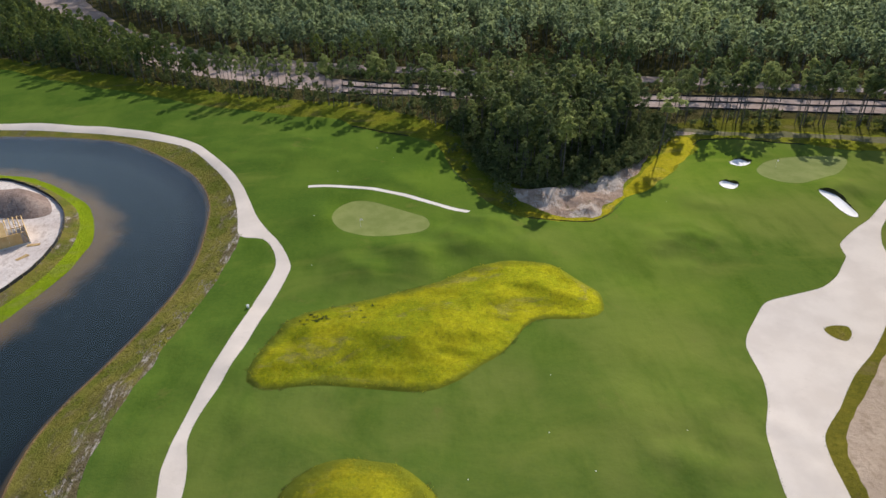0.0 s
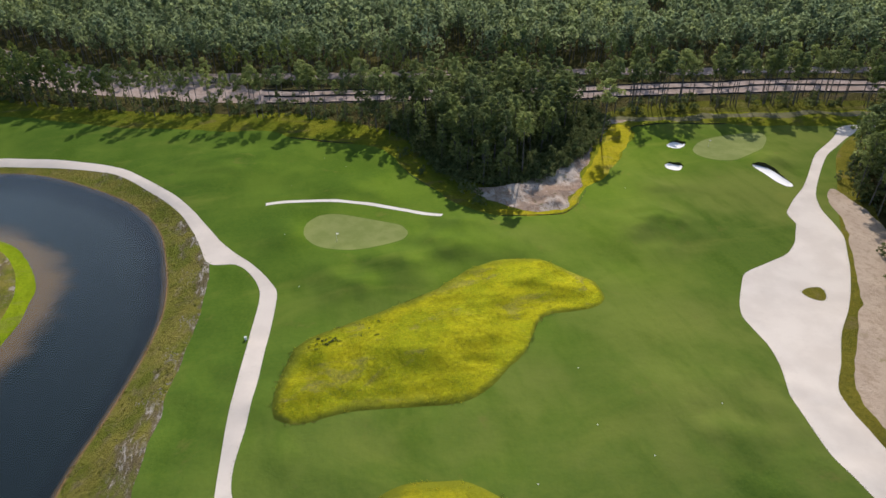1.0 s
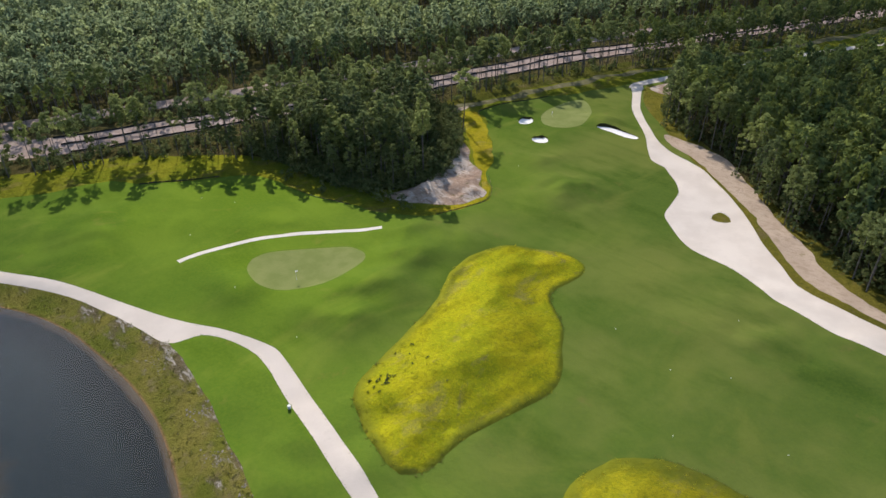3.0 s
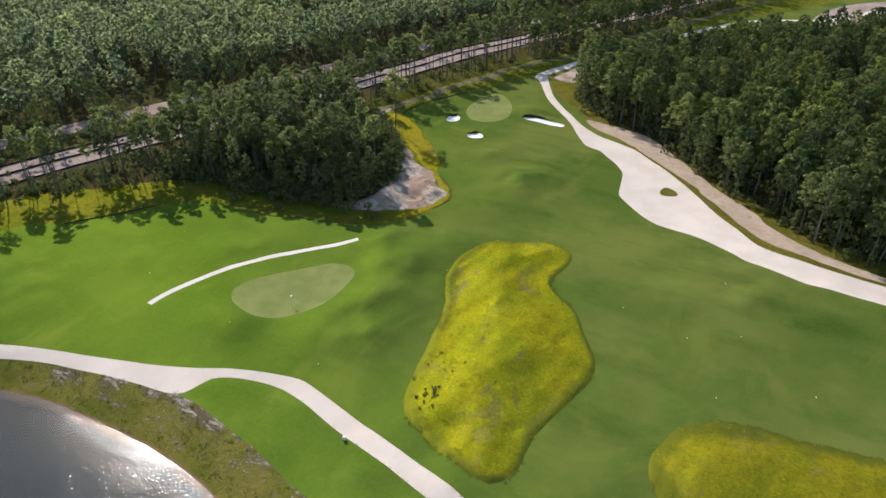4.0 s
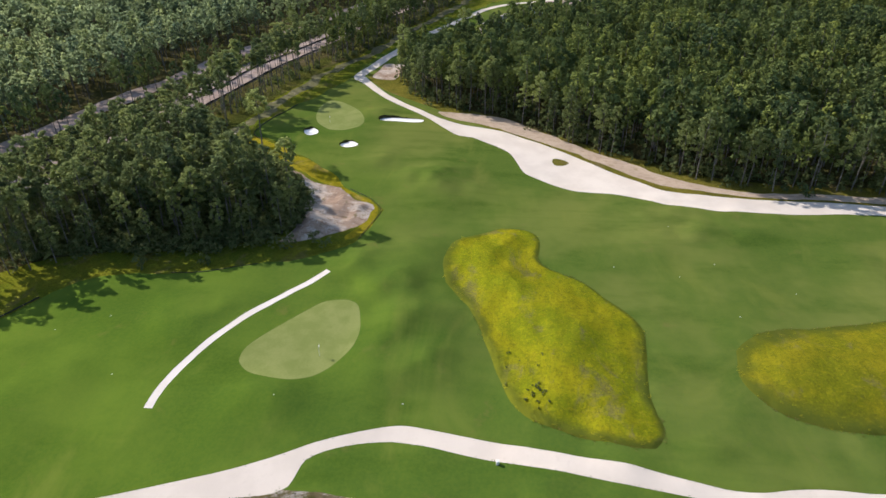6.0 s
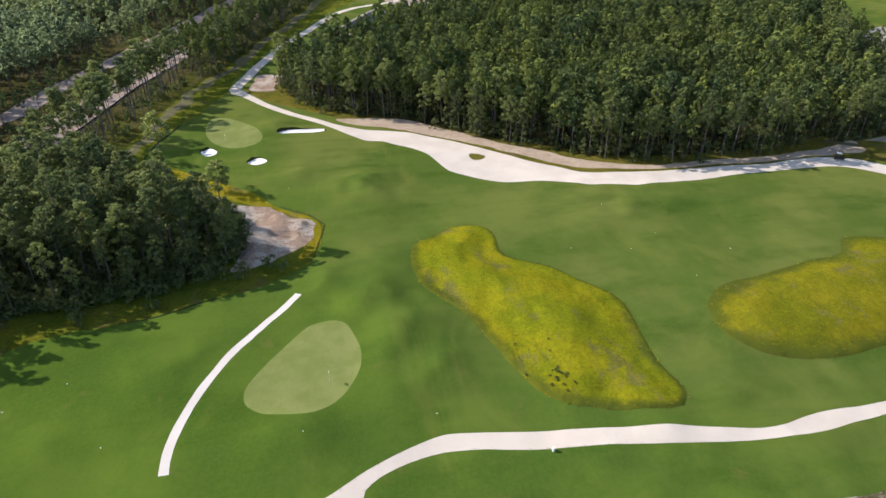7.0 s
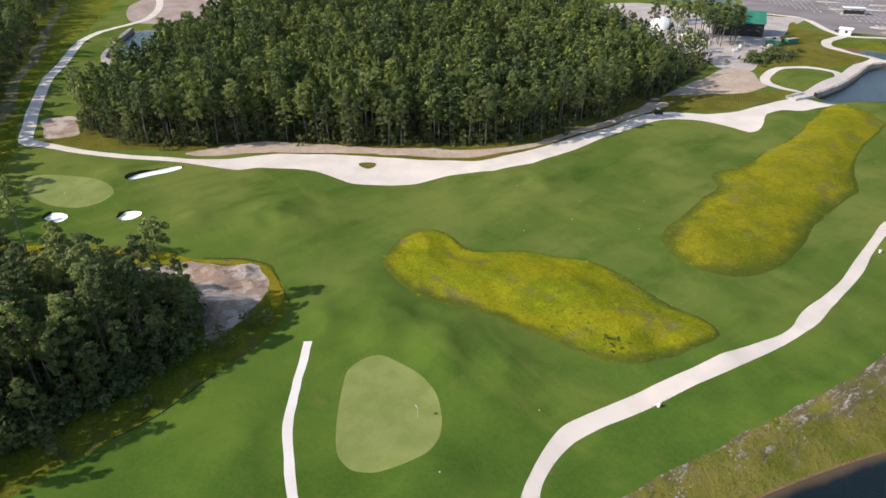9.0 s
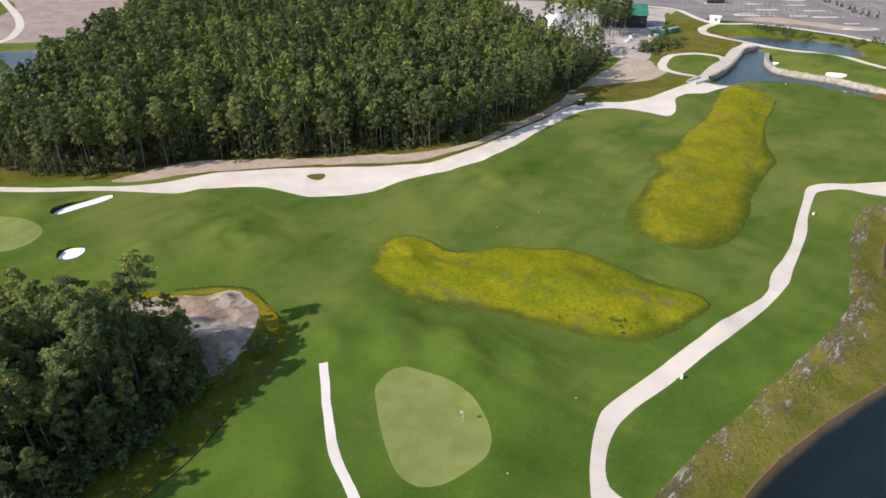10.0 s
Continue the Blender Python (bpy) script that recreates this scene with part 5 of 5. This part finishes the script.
def lumber_stack(x, y, turn, n):
    ob = thing("lumber_stack", (x, y, z_at(x, y)), turn, "stack of pale timber boards on the sand", "lumber stack", "lumber on the plot")
    for i in range(n):
        for k in range(4):
            part("board", box(bmesh.new(), (2.6, 0.2, 0.06), (0.1 * ((i * 7 + k * 3) % 3), (k - 1.5) * 0.24, 0.04 + i * 0.07), 0.03 * ((i + k) % 3 - 1)), TIMBER, ob)


for x, y, t, n in ((-85.2, 127.5, 10, 2), (-84.8, 122.0, 60, 2)):
    lumber_stack(x, y, t, n)


# ---- far corner: bridge, walls, yard and parking lot ----
def wall_along(name, pts, wide, tall, mat, label, category):
    c = spline(pts, False, 1.5)
    zs = np.zeros(len(c)) + LEVEL
    d = np.gradient(c, axis=0)
    d /= np.linalg.norm(d, axis=1)[:, None]
    s = np.stack([-d[:, 1], d[:, 0]], 1)
    rng = np.random.RandomState(7)
    jag = rng.normal(0, 0.12, (len(c), 1))
    rows = [np.column_stack([c + s * (wide / 2 + jag), zs - 0.6]), np.column_stack([c + s * wide * 0.4, zs + tall + jag[:, 0]]),
            np.column_stack([c - s * wide * 0.4, zs + tall - jag[:, 0]]), np.column_stack([c - s * (wide / 2 - jag), zs - 0.6])]
    V, n, F = np.concatenate(rows), len(c), []
    for k in range(3):
        for i in range(n - 1):
            a, b = k * n + i, (k + 1) * n + i
            F += [(a, a + 1, b + 1), (a, b + 1, b)]
    return tagged(new(name, mesh_np(name, V, F, [mat])), label, category, kind="structure")


wall_along("retaining_wall_1", [(33, -125), (31, -119), (27.5, -110), (21, -102), (11, -100.5), (-1, -101), (-20, -96.5), (-60, -88)], 1.8, 1.5, STONE, "pale stone retaining wall round the far green", "retaining wall")
wall_along("retaining_wall_2", [(36, -72), (36.5, -89), (39.5, -108), (43.5, -127), (41, -136)], 1.4, 1.6, STONE, "dark stone retaining wall below the path", "retaining wall")
wall_along("retaining_wall_3", [(236, 104), (230, 118), (240, 122.5), (258, 116.5), (276, 108.5), (297, 98)], 2.4, 1.8, STONE, "pale stone wall round the small pond", "retaining wall")


def bridge():
    ob = thing("footbridge", (36.6, -62, 0.1), 80, "short pale concrete cart bridge over a ditch", "bridge")
    part("deck", box(bmesh.new(), (9, 4.0, 0.35), (0, 0, 0.05), 0, 0.05), CONCRETE, ob)
    for sy in (-1.9, 1.9):
        part("parapet", box(bmesh.new(), (9, 0.25, 0.7), (0, sy, 0.5), 0, 0.04), CONCRETE, ob)
        part("abutment", box(bmesh.new(), (8.4, 0.3, 1.6), (0, sy, -0.8)), STONE, ob)


bridge()


def shed(name, x, y, turn, size, roof, wall_mat, roof_mat, label):
    """A plain gabled building with a door and windows."""
    L, W, H = size
    ob = thing(name, (x, y, z_at(x, y)), turn, label, "building")
    part("wall", box(bmesh.new(), (L, W, H), (0, 0, H / 2 - 0.1)), wall_mat, ob)
    bm = bmesh.new()
    e = 0.6
    for sx in (-1, 1):
        vs = [bm.verts.new(v) for v in ((sx * (L / 2 + e), -W / 2 - e, H - 0.15), (sx * (L / 2 + e), W / 2 + e, H - 0.15), (sx * (L / 2 + e), 0, H + roof))]
    bm.verts.ensure_lookup_table()
    a, b, c, d, f, g = bm.verts[:]
    for q in ((a, c, b), (d, f, g), (a, d, g, c), (b, c, g, f), (a, b, f, d)):
        bm.faces.new(q)
    part("roof", bm, roof_mat, ob, "pitched metal roof")
    door = part("door", box(bmesh.new(), (1.8, 0.12, min(2.6, H - 0.3)), (L * 0.15, -W / 2 - 0.02, min(2.6, H - 0.3) / 2)), DARK, ob)
    part("door_handle", rod(bmesh.new(), (L * 0.15 + 0.6, -W / 2 - 0.12, 0.95), (L * 0.15 + 0.6, -W / 2 - 0.12, 1.15), 0.025), CONCRETE, door, "pale metal handle")
    for i in range(max(2, int(L / 6))):
        window = part("window", box(bmesh.new(), (1.2, 0.1, 1.0), (-L / 2 + 2 + i * 4.2, W / 2 + 0.02, H * 0.55)), DARK, ob)
        part("window_sill", box(bmesh.new(), (1.4, 0.2, 0.08), (-L / 2 + 2 + i * 4.2, W / 2 + 0.08, H * 0.55 - 0.54)), CONCRETE, window, "pale window sill")


shed("clubhouse", 111, -138, 38, (22, 14, 6.0), 4.5, DARK, GREEN_SHEET, "large building with a green pitched metal roof")
shed("site_cabin", 124.5, -114.5, 40, (9, 3.2, 2.8), 0.4, WHITE, WHITE, "long white site cabin in the yard")
shed("kiosk", 78.5, -178, 15, (5, 3.2, 2.8), 0.7, WHITE, WHITE, "small white kiosk beside the parking lot")


def grove():
    TV, TF, CV, CF = pine(99, 15.5, 0.5, 2.4, 18, 24, 0.62)
    tm, cm = mesh_np("trunk", TV, TF, [BARK]), mesh_np("crown", CV, CF, [NEEDLES])
    rng = np.random.RandomState(65)
    for x, y in [(104, -113), (110, -118), (100, -120), (116, -112), (107, -106), (113, -126), (96, -112), (150, -132), (103, -104), (112, -112), (98, -106), (120, -104), (132, -100), (102, -110), (106, -115), (117, -118), (108, -122), (122, -111), (99, -115), (145, -122), (151, -127), (127, -106)]:
        ob = thing("pine_tree", (x, y, z_at(x, y)), rng.uniform(0, 360), "green pine standing among the yard's buildings", "pine tree", "pines in the yard")
        k = rng.uniform(0.95, 1.25)
        ob.scale = (k * 1.25, k * 1.25, k)
        for nm, me in (("trunk", tm), ("crown", cm)):
            new(nm, me).parent = ob


grove()


def dome(x, y):
    ob = thing("dome_tent", (x, y, z_at(x, y)), 0, "white fabric dome tent in the yard", "tent")
    bm = bmesh.new()
    bmesh.ops.create_uvsphere(bm, u_segments=28, v_segments=16, radius=6.2)
    for v in bm.verts:
        a = math.atan2(v.co.y, v.co.x)
        v.co.xy *= 1 + 0.03 * math.cos(8 * a)
        v.co.z = max(v.co.z * 0.95, -0.1)
    part("canopy", bm, WHITE, ob, smooth=True)
    part("doorway", box(bmesh.new(), (0.3, 3.0, 3.0), (-6.0, 0, 1.45), 0, 0.1), DARK, ob, "dark doorway")


dome(139, -117)


def skip(x, y, turn):
    ob = thing("dumpster", (x, y, z_at(x, y)), turn, "green steel dumpster at the yard's edge", "dumpster", "dumpsters at the yard")
    bm = box(bmesh.new(), (6.2, 2.4, 2.2), (0, 0, 1.2), 0, 0.06)
    part("body", bm, GREEN_SHEET, ob)
    for sx in (-2.0, -0.7, 0.7, 2.0):
        for sy in (-1.24, 1.24):
            part("rib", box(bmesh.new(), (0.14, 0.1, 2.0), (sx, sy, 1.2)), GREEN_SHEET, ob)
    part("load", box(bmesh.new(), (5.8, 2.1, 0.3), (0, 0, 2.35), 0.02, 0.1), BARE, ob, "rubble heaped in the dumpster")


skip(86, -128, 30)
skip(82.5, -137, 75)


def pallets():
    rng = np.random.RandomState(61)
    for i in range(34):
        x, y = rng.uniform((84, -124), (124, -103))
        if inside(np.array([(x, y)]), yard)[0] and not (94 < x < 130 and y < -112):
            ob = thing("pallet_load", (x, y, z_at(x, y)), rng.uniform(0, 90), "pale wrapped pallet of building material", "pallet", "pallets in the yard")
            h = rng.uniform(0.7, 1.6)
            part("load", box(bmesh.new(), (rng.uniform(1, 2.4), rng.uniform(1, 1.4), h), (0, 0, 0.14 + h / 2), 0, 0.05), CONCRETE if i % 3 else WHITE, ob)
            part("pallet", box(bmesh.new(), (1.4, 1.2, 0.14), (0, 0, 0.07)), TIMBER, ob)


pallets()


def parking_details():
    """Kerbed islands and painted bay lines of the lot."""
    rng = np.random.RandomState(63)
    ang = math.atan2(-60, -75)
    u, v = np.array([math.cos(ang), math.sin(ang)]), np.array([-math.sin(ang), math.cos(ang)])
    o = np.array([98.0, -222.0])
    for x, y, size in ((82, -243, 5), (70, -229, 6), (72, -209, 9), (51.5, -223, 6), (39, -230, 7), (49, -245, 6), (16, -207, 9), (23, -218, 4), (68, -272, 6), (97, -252, 6), (112, -240, 6),
                       (85, -262, 6), (104, -270, 6), (62, -258, 5), (128, -256, 6), (90, -285, 6), (120, -285, 6)):
            c = np.array((x, y), float)
            ob = thing("kerb_island", (c[0], c[1], z_at(*c)), math.degrees(ang), "pale kerbed island in the parking lot", "kerb island", "parking islands")
            bm = bmesh.new()
            L = size
            ring = [bm.verts.new(((L if abs(math.cos(t)) > 0.3 else L) * math.cos(t), 0.36 * L * math.sin(t), 0.16)) for t in np.linspace(0, 6.283, 16, endpoint=False)]
            f = bm.faces.new(ring)
            bmesh.ops.extrude_face_region(bm, geom=[f])
            for w in ring:
                w.co.z = -0.1
            part("kerb", bm, CONCRETE, ob)
            part("planting", box(bmesh.new(), (L * 1.1, 0.4 * L, 0.1), (0, 0, 0.18)), BARE, ob)
    V, F = [], []
    for r in range(14):
        for k in range(60):
            c = o + u * (k * 2.8 - 40) + v * (r * 8.5 - 30)
            if not inside(c[None], parking)[0] or inside(c[None], lot_soil)[0] or k % 13 > 10 or c[1] > -203 - 0.3 * max(c[0] - 60, 0):
                continue
            z = z_at(*c) + 0.06
            a, b = v * 2.6, u * 0.14
            i = len(V)
            V += [(*(c - a - b), z), (*(c - a + b), z), (*(c + a + b), z), (*(c + a - b), z)]
            F += [(i, i + 1, i + 2), (i, i + 2, i + 3)]
    tagged(new("bay_lines", mesh_np("bay_lines", V, F, [WHITE])), "white painted parking bay lines", "road marking", kind="stuff")


parking_details()


def shelter(x, y, turn):
    ob = thing("cart_shelter", (x, y, z_at(x, y)), turn, "open cart shelter with a white flat roof", "shelter")
    part("roof", box(bmesh.new(), (11, 4.5, 0.35), (0, 0, 3.4), 0, 0.08), WHITE, ob)
    for sx in (-5, -2.5, 0, 2.5, 5):
        for sy in (-1.9, 1.9):
            part("post", rod(bmesh.new(), (sx, sy, 0), (sx, sy, 3.3), 0.12), DARK, ob)
    part("back_wall", box(bmesh.new(), (10.4, 0.2, 2.2), (0, 1.6, 1.1)), DARK, ob)
    part("floor_slab", box(bmesh.new(), (11.4, 4.8, 0.2), (0, 0, 0.05)), CONCRETE, ob)


shelter(100, -229, 40)


def conical_shrub(x, y, tall):
    V, F, _ = bush(int(x * 7 + tall * 10), tall, 0.9, 12, 14, 0.5)
    V[:, :2] *= np.clip(1.25 - V[:, 2:3] / (tall * 1.15), 0.1, 1.2)
    ob = new("conical_shrub", mesh_np("conical_shrub", V, F, [SHRUB], tint=np.full(len(V), 0.2)))
    ob.location = (x, y, z_at(x, y))
    tagged(ob, "dark conical evergreen shrub beside the parking lot", "shrub", "shrubs along the lot")


for i in range(9):
    conical_shrub(53 - 4.6 * i + (i % 2), -278 + 5.0 * i, 3.6 + 0.5 * (i % 3))


def build_hedge():
    rng = np.random.RandomState(71)
    spots = np.concatenate([rng.normal((74, -106), (3.5, 9), (110, 2)), rng.normal((86, -140), (2, 2), (20, 2)), rng.uniform((0, -178), (60, -168), (60, 2))])
    spots = clear_of(spots, pond_lot, loop_path, parking, lot_path)
    plant_many("hedge", spots, BUSHES, 72, [SHRUB], "dark shrubs by the yard and far pond", "shrubs", (0.5, 1.1))


build_hedge()
